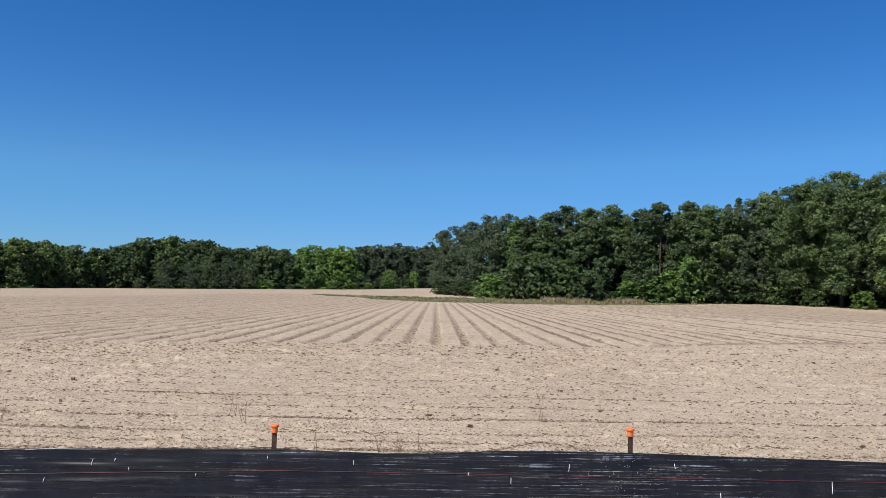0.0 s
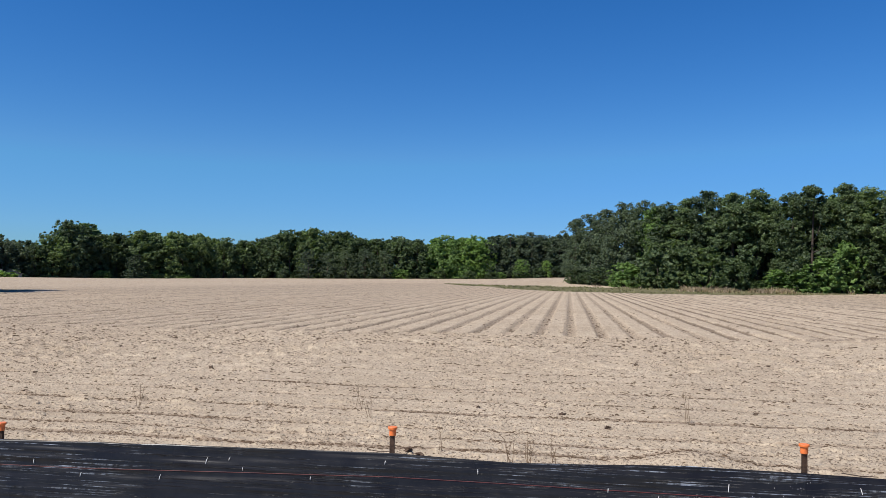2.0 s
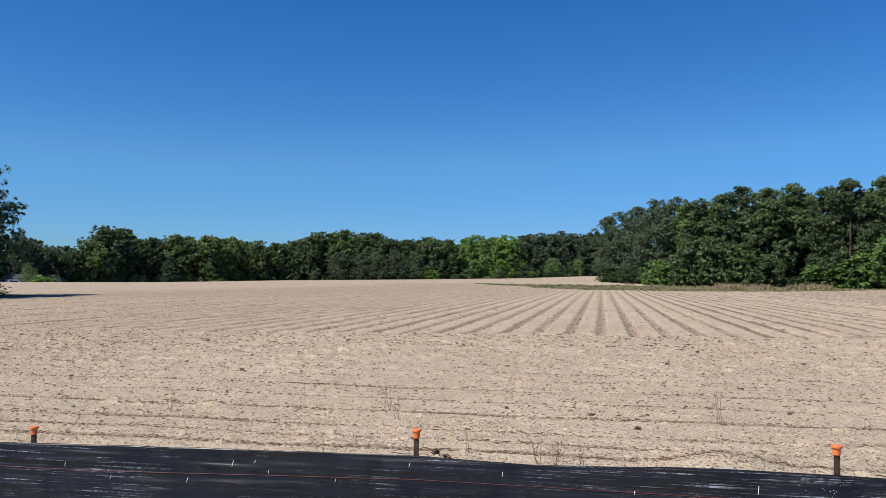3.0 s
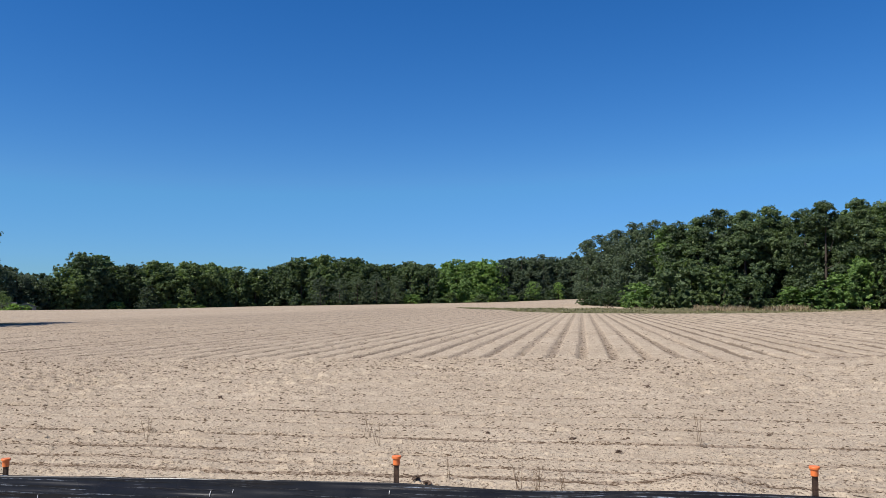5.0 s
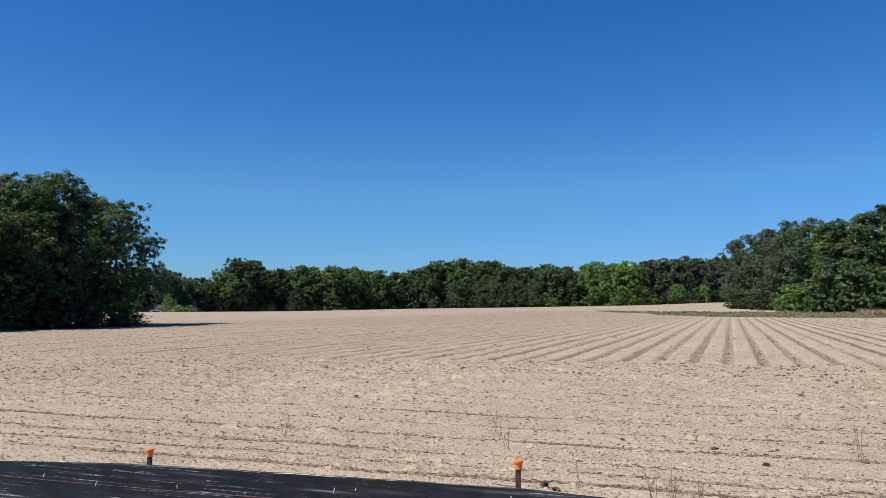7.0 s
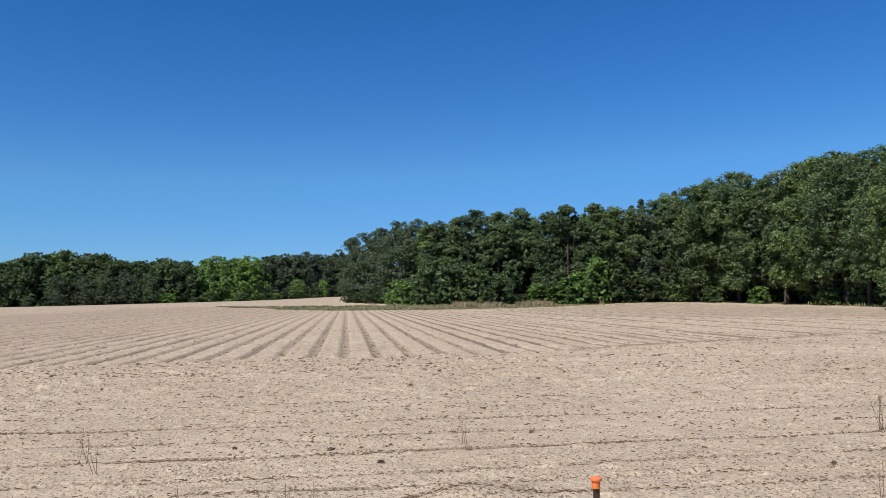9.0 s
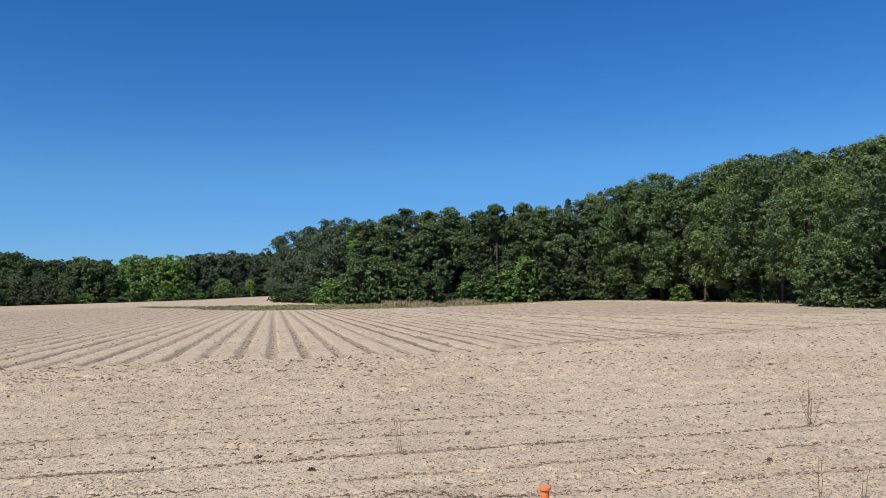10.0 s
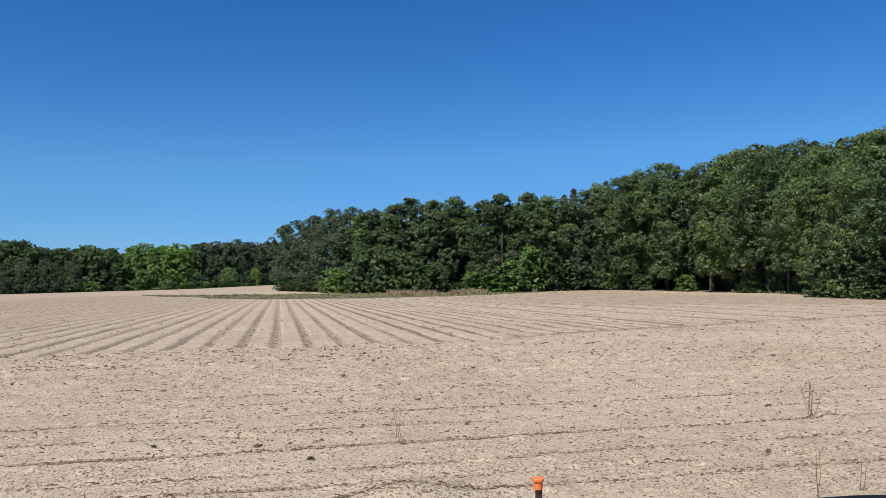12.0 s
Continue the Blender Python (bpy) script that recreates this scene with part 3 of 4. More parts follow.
FAR = FAR_WEST + FAR_EAST
GROVE = GROVE_WEST + GROVE_EAST
plant(FAR, "far tree line", 520, 16, 0.24, 4.7, 0.03, 4)
plant(FAR_FRONT, "young pines before the far wood", 300, 14, 0.26, 4.9, 0.03, 2)
plant(behind(FAR, -3, 5, 0.93, 1), "wood behind the tree line", 260, 8, 0.75, 5.4, 0.02, 2)
plant(behind(FAR[1:], -5, 12, 1.0), "wood behind the tree line", 260, 8, 0.75, 5.4, 0.02, 2)
plant(behind(FAR_EAST, 2, 9, 0.85, 1), "wood behind the tree line", 260, 8, 0.75, 5.4, 0.02, 2)
plant(behind(GROVE_WEST, 0, 0, 0.985, 1), "grove at the field edge", 780, 28, 0.135, 3.7, 0.03, 3)
plant(behind(GROVE_EAST, 0, 0, 0.975, 1), "tall trees at the field edge", 820, 28, 0.115, 4.2, 0.16, 4)
plant(behind(GROVE_WEST, 4, 5, 0.92, 1), "grove behind its edge", 260, 9, 0.42, 3.8, 0.03, 2)
plant(behind(GROVE_EAST, 7, 4, 0.90, 1), "tall trees behind the edge", 300, 10, 0.40, 4.0, 0.02, 2)
plant(behind(GROVE[1:], 8, 10, 0.91), "grove behind its edge", 260, 9, 0.42, 3.8, 0.03, 2)
plant(((20.5, 140, 12.5, "d"), (23.5, 138, 11.0, "d"), (26, 141, 12.5, "d")), "grove behind its edge", 260, 9, 0.42, 3.8, 0.03, 2)
plant(((22.4, 129, 15.5, "m"),), "tree above the dark hollow", 520, 28, 0.14, 3.7, 0.46, 1)
plant(CLUMP, "clump of trees beside the field", 680, 36, 0.115, 4.6, 0.12, 3)
plant(CLUMP_PINE, "pine above the clump", 260, 40, 0.12, 2.8, 0.68, 1, False, 0.2)
plant(behind(CLUMP, -5, 0, 1.0, 1), "trees behind the clump", 320, 20, 0.19, 4.2, 0.03, 1)
plant(((-47.5, 45.2, 9.7, "m"),), "last tree of the clump", 420, 34, 0.13, 5.0, 0.26, 1, False, 0.15)

plant(((62, 90, 19.2, "p"), (60.5, 87, 18.9, "p"), (57.5, 74, 17.0, "p"), (56, 71, 16.7, "p"), (55.5, 68, 16.7, "p"),
       (44, 131, 17.8, "p"), (50, 131, 19.2, "p"), (42, 130, 16.6, "p"), (59, 80, 17.8, "p")), "pointed pines behind the grove edge", 260, 16, 0.17, 1.7, 0.1, 2, True)

SHRUB_LABEL = {"m": "green leafy shrub at the foot of the trees", "b": "light green leafy bush at the field edge",
               "d": "dark green shrub in the shade of trees"}


low_grove = random.Random(4)


def shrubs(rows, group, clumps, per, size):
    """Bushes at x, y, height, width, kind, leafy to the ground."""
    g = random.Random(group)
    for x, y, h, w, kind in rows:
        key = (group, kind)
        m = (Matrix.Translation((x, y, float(lie(x, y)) - 0.05)) @ Matrix.Rotation(g.uniform(0, 6.283), 4, "Z")
             @ Matrix.Diagonal((w / 4, w / 4, h / 4, 1)))
        if key in BUILT:
            first = BUILT[key]
            ob = copy_thing(first, m @ Matrix.Diagonal((*(1 / c for c in first.scale), 1)))
        else:
            seed = sum(map(ord, group + kind)) + 5
            ob = BUILT[key] = new("shrub")
            me, centre = crown_mesh("foliage", kind, 4, 1.75, 0.0, clumps, per, size, seed)
            for k in range(4):
                c = Vector(centre[1 + k * 7])
                part("stem", tube_bm([(0.15 * math.cos(k), 0.15 * math.sin(k), -0.1), c * 0.5, c], [0.05, 0.035, 0.01], 6), BARK, ob)
            part("foliage", me, None, ob)
            ob.matrix_basis = m
        tagged(ob, SHRUB_LABEL[kind], "shrub", group)


shrubs([(float(np.interp(y, EDGE_Y, EDGE_X)) + 3.0 + low_grove.uniform(-0.6, 1.5), y, low_grove.uniform(3.0, 6.0), low_grove.uniform(4, 6), "d")
        for y in np.arange(62, 112, 2.4).tolist()], "young growth under the tall trees", 150, 12, 0.20)
shrubs(((-6.5, 146, 2.6, 5, "m"), (-4.5, 142, 2.2, 4, "d"), (-1.5, 136, 3.2, 6, "d"), (2, 129, 4.0, 6, "b"), (4.5, 127, 3.4, 5, "b"),
        (7, 125, 7.2, 7, "m"), (10.5, 124, 7.6, 7, "m"), (14, 123, 6.4, 7, "m"), (17.5, 122, 4.8, 6, "d"), (21.5, 121, 1.6, 4, "m"),
        (24, 121, 3.2, 6, "b"), (27, 119.5, 3.0, 5, "b"), (30, 119, 5.0, 6, "b"), (32.5, 119.5, 7.2, 6, "b"), (36, 121, 6.4, 7, "m")),
       "bushes along the grove", 260, 14, 0.14)
shrubs(((40, 122, 4.4, 6, "m"), (44, 123.5, 3.0, 5, "d"), (47.5, 121, 2.6, 4, "m"), (50.5, 118, 2.6, 4, "m"),
        (55.5, 112.5, 2.6, 3.4, "b"), (59, 100, 2.0, 4, "m"), (48.5, 68.5, 4.6, 5, "m"),
        (47.5, 63, 4.8, 5, "m"), (46.5, 58, 3.2, 5, "m"), (45.5, 53, 2.6, 5, "d"), (44.5, 47, 2.6, 5, "b")),
       "bushes along the grove", 260, 14, 0.14)
low_wood = random.Random(9)
shrubs([(x + low_wood.uniform(-1.5, 1.5), float(np.interp(x, WOOD_X, WOOD_Y)) + low_wood.uniform(2.0, 4.0), low_wood.uniform(1.2, 3.4), low_wood.uniform(3, 6),
         low_wood.choice("ddmdmb")) for x in np.arange(-132, 2, 4.6).tolist() if low_wood.random() < 0.75], "undergrowth of the far wood", 150, 7, 0.26)
shrubs([(-43.5 + 0.8 * math.sin(k), 22 + 2.6 * k, 3.0 + 1.6 * abs(math.sin(1.7 * k)), 4.5, "dmm"[k % 3]) for k in range(8)]
       + [(-44.3, 43.6, 1.2, 3.0, "d")], "bushes under the clump", 240, 14, 0.13)

# ---- silt fence ----
def fabric_material():
    """Black woven plastic film: glossy, with long level creases that catch the sky."""
    m, n, l, p = material("black_woven_plastic")
    co = n.new("ShaderNodeTexCoord").outputs["Object"]
    long = n.new("ShaderNodeMapping")
    long.inputs["Scale"].default_value = (1.5, 1.5, 130)
    l.new(co, long.inputs["Vector"])
    crease = noise_node(n, l, long.outputs["Vector"], 1.0, 4, 0.65)
    wave = noise_node(n, l, co, 2.2, 2, 0.5)
    weave = noise_node(n, l, co, 260, 2, 0.5)
    dust = ramp(n, l, noise_node(n, l, co, 5, 5, 0.7).outputs["Fac"], ((0.35, (0.009, 0.009, 0.011)), (0.8, (0.020, 0.020, 0.021))))
    r = ramp(n, l, wave.outputs["Fac"], ((0.3, (0.22, 0.22, 0.22)), (0.7, (0.36, 0.36, 0.36))))
    l.new(r.outputs["Color"], p.inputs["Roughness"])
    p.inputs["Specular IOR Level"].default_value = 0.22
    sharp = ramp(n, l, crease.outputs["Fac"], ((0.56, (0, 0, 0)), (0.66, (1, 1, 1))))
    # glints of sun and sky along the creases, painted as pale bluish streaks
    glint = ramp(n, l, crease.outputs["Fac"], ((0.575, (0, 0, 0)), (0.63, (1, 1, 1))))
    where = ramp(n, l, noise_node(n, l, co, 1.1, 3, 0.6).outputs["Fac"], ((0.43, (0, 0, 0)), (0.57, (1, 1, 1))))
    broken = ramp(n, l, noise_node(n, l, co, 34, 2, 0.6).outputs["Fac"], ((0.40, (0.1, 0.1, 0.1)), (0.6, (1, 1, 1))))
    streak = mix(n, l, "MULTIPLY", 1.0, mix(n, l, "MULTIPLY", 1.0, glint.outputs["Color"], where.outputs["Color"]), broken.outputs["Color"])
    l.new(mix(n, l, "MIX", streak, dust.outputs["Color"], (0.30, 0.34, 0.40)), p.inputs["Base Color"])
    b1 = n.new("ShaderNodeBump")
    b1.inputs["Strength"].default_value, b1.inputs["Distance"].default_value = 0.7, 0.004
    l.new(sharp.outputs["Color"], b1.inputs["Height"])
    b2 = n.new("ShaderNodeBump")
    b2.inputs["Strength"].default_value, b2.inputs["Distance"].default_value = 0.25, 0.001
    l.new(weave.outputs["Fac"], b2.inputs["Height"])
    l.new(b1.outputs["Normal"], b2.inputs["Normal"])
    l.new(b2.outputs["Normal"], p.inputs["Normal"])
    return m


FABRIC = fabric_material()
STEEL = plain("rusty_dark_steel", (0.075, 0.045, 0.030), 0.65, 0.5, 0.45, 50, 0.4)
ORANGE = plain("orange_plastic", (0.78, 0.19, 0.045), 0.5, 0, 0.12, 40, 0.05)
RED = plain("red_thread", (0.14, 0.022, 0.02), 0.6, 0, 0.2, 60)
WHITE = plain("white_staple", (0.75, 0.75, 0.74), 0.4, 0, 0.1, 60)
FENCE_S = (-6.0, -4.2, -2.9, -2.7, -2.1, -1.6, -0.6, 0.0, 0.75, 1.2, 1.8, 2.46, 3.6, 4.2, 4.45)
FENCE_Z = (0.32, 0.368, 0.436, 0.440, 0.450, 0.460, 0.474, 0.480, 0.460, 0.474, 0.494, 0.486, 0.462, 0.448, 0.435)


def on_fence(s, off=0.0):
    """The plan place s metres along the fence from its middle post, off metres behind it."""
    return FENCE_P + FENCE_D * s + np.array((-FENCE_D[1], FENCE_D[0])) * off


fence = new("silt_fence")
fence.location = (*on_fence(0), 0)
tagged(fence, "low black woven plastic silt fence on capped steel posts", "fence")


def local(s, z, off=0.0):
    p = on_fence(s, off) - on_fence(0)
    return (p[0], p[1], z)


def fabric_mesh():
    s = np.arange(-6.0, 4.46, 0.02)
    k = np.linspace(0, 1, 48)
    S, K = np.meshgrid(s, k, indexing="ij")
    top = np.interp(S, FENCE_S, FENCE_Z) + 0.004 * (noise2(S, S * 0, 0.25, 3) - 0.5)
    Z = -0.03 + (top + 0.03) * K
    off = -0.035 + 0.012 * (noise2(S, Z * 14, 0.8, 4) - 0.5) + 0.004 * (noise2(S, Z * 30, 0.5, 5) - 0.5) * 2
    off -= 0.30 * (top - Z)
    p = FENCE_D[0] * S - FENCE_D[1] * off, FENCE_D[1] * S + FENCE_D[0] * off
    v = np.stack([p[0], p[1], Z], -1).reshape(-1, 3)
    i, j = np.meshgrid(np.arange(len(s) - 1), np.arange(len(k) - 1), indexing="ij")
    n = len(k)
    f = np.stack([i * n + j, (i + 1) * n + j, (i + 1) * n + j + 1, i * n + j + 1], -1).reshape(-1, 4)
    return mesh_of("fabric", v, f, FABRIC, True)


fabric = part("fabric", fabric_mesh(), None, fence)
solid = fabric.modifiers.new("thickness", "SOLIDIFY")
solid.thickness, solid.offset = 0.003, 0


def build_post(s, top):
    bm = box_bm((0.034, 0.006, top + 0.3 - 0.02), local(s, (top - 0.32) / 2, 0.0), 0.002)
    post = part("post", bm, STEEL, fence)
    rib = box_bm((0.007, 0.030, top + 0.28), local(s, (top - 0.32) / 2, 0.017), 0.002)
    part("rib", rib, STEEL, post)
    x, y, _ = local(s, 0)
    cap = bmesh.new()
    rings = ((0.0205, -0.055), (0.0215, -0.053), (0.0220, -0.018), (0.0295, -0.014), (0.0300, -0.003), (0.028, 0.0))
    made = [[cap.verts.new((x + r * math.cos(a), y + 0.006 + r * math.sin(a), top + z)) for a in (k * math.pi / 12 for k in range(24))] for r, z in rings]
    for a, b in zip(made, made[1:]):
        for k in range(24):
            cap.faces.new((a[k], a[(k + 1) % 24], b[(k + 1) % 24], b[k]))
    cap.faces.new(made[0][::-1])
    cap.faces.new(made[-1])
    part("cap", cap, ORANGE, post, "orange plastic safety cap with a wider rim")


for s, top in ((-5.1, 0.54), (-2.71, 0.541), (0.0, 0.636), (2.459, 0.648)):
    build_post(s, top)


# thread, staples and loose ends of the fabric
def fence_face(s, z):
    """Where the front of the fabric lies at that height."""
    top = float(np.interp(s, FENCE_S, FENCE_Z))
    off = -0.035 + 0.012 * (float(noise2(s, z * 14, 0.8, 4)) - 0.5) + 0.008 * (float(noise2(s, z * 30, 0.5, 5)) - 0.5) - 0.30 * (top - z)
    return Vector(local(s, z, off - 0.004))


THREAD_S, THREAD_Z = (-6, -4.2, -2.1, -1.84, 0, 2.0, 4.4), (0.265, 0.272, 0.288, 0.296, 0.343, 0.335, 0.318)
pts = [fence_face(s, float(np.interp(s, THREAD_S, THREAD_Z))) for s in np.arange(-6, 4.42, 0.06)]
part("thread", tube_bm(pts, [0.0016] * len(pts), 6), RED, fabric, "thin red thread woven through the fabric")
for s, z, high in ((-1.2, 0.36, 0.035), (-1.5, 0.25, 0.03), (-0.03, 0.415, 0.02), (-0.95, 0.33, 0.02), (0.55, 0.385, 0.028), (1.33, 0.325, 0.022),
                   (2.02, 0.365, 0.045), (2.75, 0.39, 0.035), (3.83, 0.245, 0.075), (3.05, 0.19, 0.05), (-2.4, 0.30, 0.03), (-2.05, 0.24, 0.025),
                   (-3.1, 0.27, 0.03), (-3.6, 0.29, 0.03), (-1.05, 0.385, 0.02), (1.62, 0.28, 0.04), (-0.5, 0.30, 0.02), (-4.2, 0.25, 0.03)):
    lean = random.Random(s).uniform(-0.25, 0.25)
    a, b = fence_face(s - lean * high / 2, z), fence_face(s + lean * high / 2, z + high)
    part("staple", tube_bm([a, a.lerp(b, 0.5) + Vector((0, -0.003, 0)), b], [0.0016, 0.0023, 0.0015], 6), WHITE, fabric, "bright staple through the fabric")
g = random.Random(3)
for k in range(46):
    s, z = 2.45 + g.gauss(0, 0.16), 0.30 + g.uniform(-0.14, 0.14)
    c = fence_face(s, z)
    bm = bmesh.new()
    bmesh.ops.create_icosphere(bm, subdivisions=1, radius=g.uniform(0.0010, 0.0026), matrix=Matrix.Translation(c))
    part("speck", bm, WHITE, fabric)
fray = bmesh.new()
for k in range(26):
    s = 4.25 + g.uniform(0, 0.2)
    a = fence_face(s, 0.42 - (s - 4.25) * 0.4)
    b = a + Vector((g.uniform(-0.03, 0.10), g.uniform(-0.03, 0.02), g.uniform(-0.06, 0.035)))
    tube_bm([a, a.lerp(b, 0.5) + Vector((0, 0, 0.012)), b], [0.004, 0.005, 0.002], 5, fray)
part("frayed_end", fray, WHITE, fabric, "white frayed end of the plastic")
for s, d in ((-0.16, 0.15), (2.66, 0.2), (-2.85, 0.13)):
    a, b = Vector(local(s, float(np.interp(s, FENCE_S, FENCE_Z)) + 0.012, -0.01)), Vector(local(s + d, float(np.interp(s + d, FENCE_S, FENCE_Z)) + 0.004, -0.01))
    part("tie_wire", tube_bm([a, a.lerp(b, 0.5) + Vector((0, 0, -0.006)), b], [0.003] * 3, 6), STEEL, fence)


# ---- grass strip, dry grass and weeds ----
def blades(name, label, x, y, base_z, low, high, width, mat, seed):
    """Many upright blades, each a narrow bent piece."""
    g = np.random.default_rng(seed)
    n = len(x)
    h = (low + (high - low) * g.random(n)) * (0.45 + 0.9 * noise2(x, y, 2.2, 8))
    a = g.random(n) * 6.283
    d = np.stack([np.cos(a), np.sin(a), 0 * a], 1) * (width * (0.6 + 0.8 * g.random(n)))[:, None]
    lean = g.normal(size=(n, 3)) * (0.38 * h)[:, None]
    lean[:, 2] = 0
    foot = np.stack([x, y, base_z - 0.03], 1)
    up = np.array((0, 0, 1.0))
    mid = foot + up * (h * 0.55)[:, None] + lean * 0.4
    tip = foot + up * h[:, None] + lean
    v = np.stack([foot - d, foot + d, mid + d * 0.7, tip + d * 0.12, tip - d * 0.12, mid - d * 0.7], 1).reshape(-1, 3)
    k = np.arange(n)[:, None] * 6
    f = np.concatenate([k + (0, 1, 2, 5), k + (5, 2, 3, 4)])
    return tagged(new(name, mesh_of(name, v, f, mat)), label, "grass", kind="stuff")


def scatter(n, seed, inside, box):
    g = np.random.default_rng(seed)
    x, y = box[0] + (box[1] - box[0]) * g.random(n), box[2] + (box[3] - box[2]) * g.random(n)
    keep = inside(x, y)
    return x[keep], y[keep]


def on_strip(x, y):
    front, back = np.interp(x, STRIP_X, STRIP_FRONT), np.interp(x, BACK_X, BACK_Y)
    return (y > front + 0.3) & (y < back - 0.3) & (x > -34)


x, y = scatter(22000, 11, lambda x, y: on_strip(x, y) & (noise2(x, y, 3.0, 6) > 0.25), (-34, 58, 102, 150))
blades("grass_strip", "low rough green grass on the strip between fields", x, y, lie(x, y), 0.06, 0.24, 0.10, GRASS, 12)


def tall_band(x, y):
    front = np.interp(x, STRIP_X, STRIP_FRONT)
    near_trees = y > np.interp(x, (-4, 3, 8, 20, 30, 44), (128, 116, 113, 113, 115, 122.5))
    return near_trees & (y < np.interp(x, GROVE_X, GROVE_Y) + 2) & (x > -3) & (x < 45) & (noise2(x, y, 1.5, 7) < 0.10 + 0.85 * np.maximum(np.exp(-(((x - 14) / 3.2) ** 4)), np.exp(-(((x - 22) / 3.0) ** 4))))


x, y = scatter(40000, 13, tall_band, (-4, 46, 110, 132))
blades("dry_grass", "tall dry straw-coloured grass before the trees", x, y, lie(x, y), 0.2, 0.75, 0.045, STRAW, 14)
x, y = scatter(14000, 15, lambda x, y: tall_band(x, y + 1.5) | ((np.abs(x - np.interp(y, EDGE_Y, EDGE_X) - 0.3) < 1.0) & (y > 44) & (y < 108)), (-4, 62, 44, 132))
blades("green_grass", "green grass and weeds along the trees", x, y, lie(x, y), 0.2, 0.7, 0.07, GRASS, 16)


def dry_weed(x, y, height, stems, spread, seed, label="thin dry brown weed stalks standing in the field"):
    g = random.Random(seed)
    weed = new("dry_weed")
    weed.location = (x, y, 0.0)
    for k in range(stems):
        a, r = g.uniform(0, 6.28), g.uniform(0.0, 0.05)
        h = height * g.uniform(0.6, 1.0)
        foot = Vector((r * math.cos(a), r * math.sin(a), -0.03))
        tip = Vector((g.uniform(-1, 1) * spread, g.uniform(-0.6, 0.6) * spread, h))
        mid = foot.lerp(tip, 0.5) + Vector((g.uniform(-0.02, 0.02), 0, 0))
        stem = part("stem", tube_bm([foot, mid, tip], [0.0032, 0.0025, 0.0014], 5), STALK, weed)
        for b in range(g.randrange(1, 4)):
            at = mid.lerp(tip, g.uniform(0.1, 0.9))
            end = at + Vector((g.uniform(-0.07, 0.07), g.uniform(-0.04, 0.04), g.uniform(0.02, 0.08)))
            part("twig", tube_bm([at, at.lerp(end, 0.5), end], [0.0017, 0.0014, 0.0009], 4), STALK, stem)
    tagged(weed, label, "weed", "dry weeds in the field")


for x, y, h, stems, spread, seed in ((2.08, 8.28, 0.42, 3, 0.04, 1), (-1.68, 7.98, 0.36, 3, 0.05, 2), (6.92, 8.75, 0.55, 8, 0.27, 3),
                                     (-1.4, 7.5, 0.30, 3, 0.08, 4), (4.95, 5.7, 0.36, 2, 0.03, 5), (-4.1, 7.2, 0.3, 3, 0.1, 6),
                                     (0.45, 5.78, 0.27, 4, 0.08, 7), (0.60, 5.72, 0.30, 5, 0.06, 8), (0.80, 5.74, 0.31, 3, 0.05, 9),
                                     (-0.2, 5.9, 0.30, 2, 0.02, 10), (5.35, 5.75, 0.22, 2, 0.05, 11)):
    dry_weed(x, y, h, stems, spread, seed)


# ---- homestead beyond the field ----
SIDING = plain("weathered_siding", (0.26, 0.26, 0.24), 0.7, 0, 0.15, 4)
WHITE_WALL = plain("white_siding", (0.32, 0.35, 0.39), 0.6, 0, 0.08, 3)
ROOFING = plain("grey_shingle", (0.075, 0.075, 0.08), 0.85, 0, 0.25, 6)
GLASS = plain("dark_window_glass", (0.02, 0.025, 0.03), 0.08, 0, 0.1, 2, 0.0)
DOOR = plain("brown_door", (0.16, 0.10, 0.07), 0.6, 0, 0.2, 5)
CAR_WHITE = plain("white_car_paint", (0.75, 0.76, 0.78), 0.25, 0, 0.03, 2, 0.0)
CAR_DARK = plain("dark_car_paint", (0.04, 0.045, 0.055), 0.25, 0.2, 0.05, 2, 0.0)
RUBBER = plain("tyre_rubber", (0.02, 0.02, 0.02), 0.8, 0, 0.2, 20)


def gable_house(name, label, x, y, turn, width, depth, eaves, ridge, wall_mat, openings):
    house = new(name)
    house.matrix_basis = Matrix.Translation((x, y, float(lie(x, y)))) @ Matrix.Rotation(radians(turn), 4, "Z")
    bm = bmesh.new()
    w, d = width / 2, depth / 2
    rows = [[bm.verts.new(v) for v in ((-w, yy, -0.2), (w, yy, -0.2), (w, yy, eaves), (0, yy, ridge), (-w, yy, eaves))] for yy in (-d, d)]
    bm.faces.new(rows[0])
    bm.faces.new(rows[1][::-1])
    for k in range(5):
        a, b = k, (k + 1) % 5
        bm.faces.new((rows[0][b], rows[0][a], rows[1][a], rows[1][b]))
    wall = part("wall", bm, wall_mat, house)
    slope = math.atan2(ridge - eaves, w)
    long = math.hypot(ridge - eaves, w) + 0.35
    for side in (-1, 1):
        at = Vector((side * (w + 0.15) / 2, 0, (eaves + ridge) / 2 + 0.02))
        part("roof", box_bm((long, depth + 0.6, 0.12), at, 0.02, Matrix.Rotation(side * slope, 4, "Y")), ROOFING, house)
    for what, ox, oz, ow, oh in openings:
        frame_ob = part(what, box_bm((ow + 0.16, 0.08, oh + 0.16), (ox, -d - 0.03, oz), 0.01), WHITE_WALL if what == "window" else DOOR, house)
        if what == "window":
            for k in (-1, 1):
                part("pane", box_bm((ow / 2 - 0.04, 0.02, oh), (ox + k * ow / 4, -d - 0.075, oz), 0.004), GLASS, frame_ob)
    return tagged(house, label, "house")


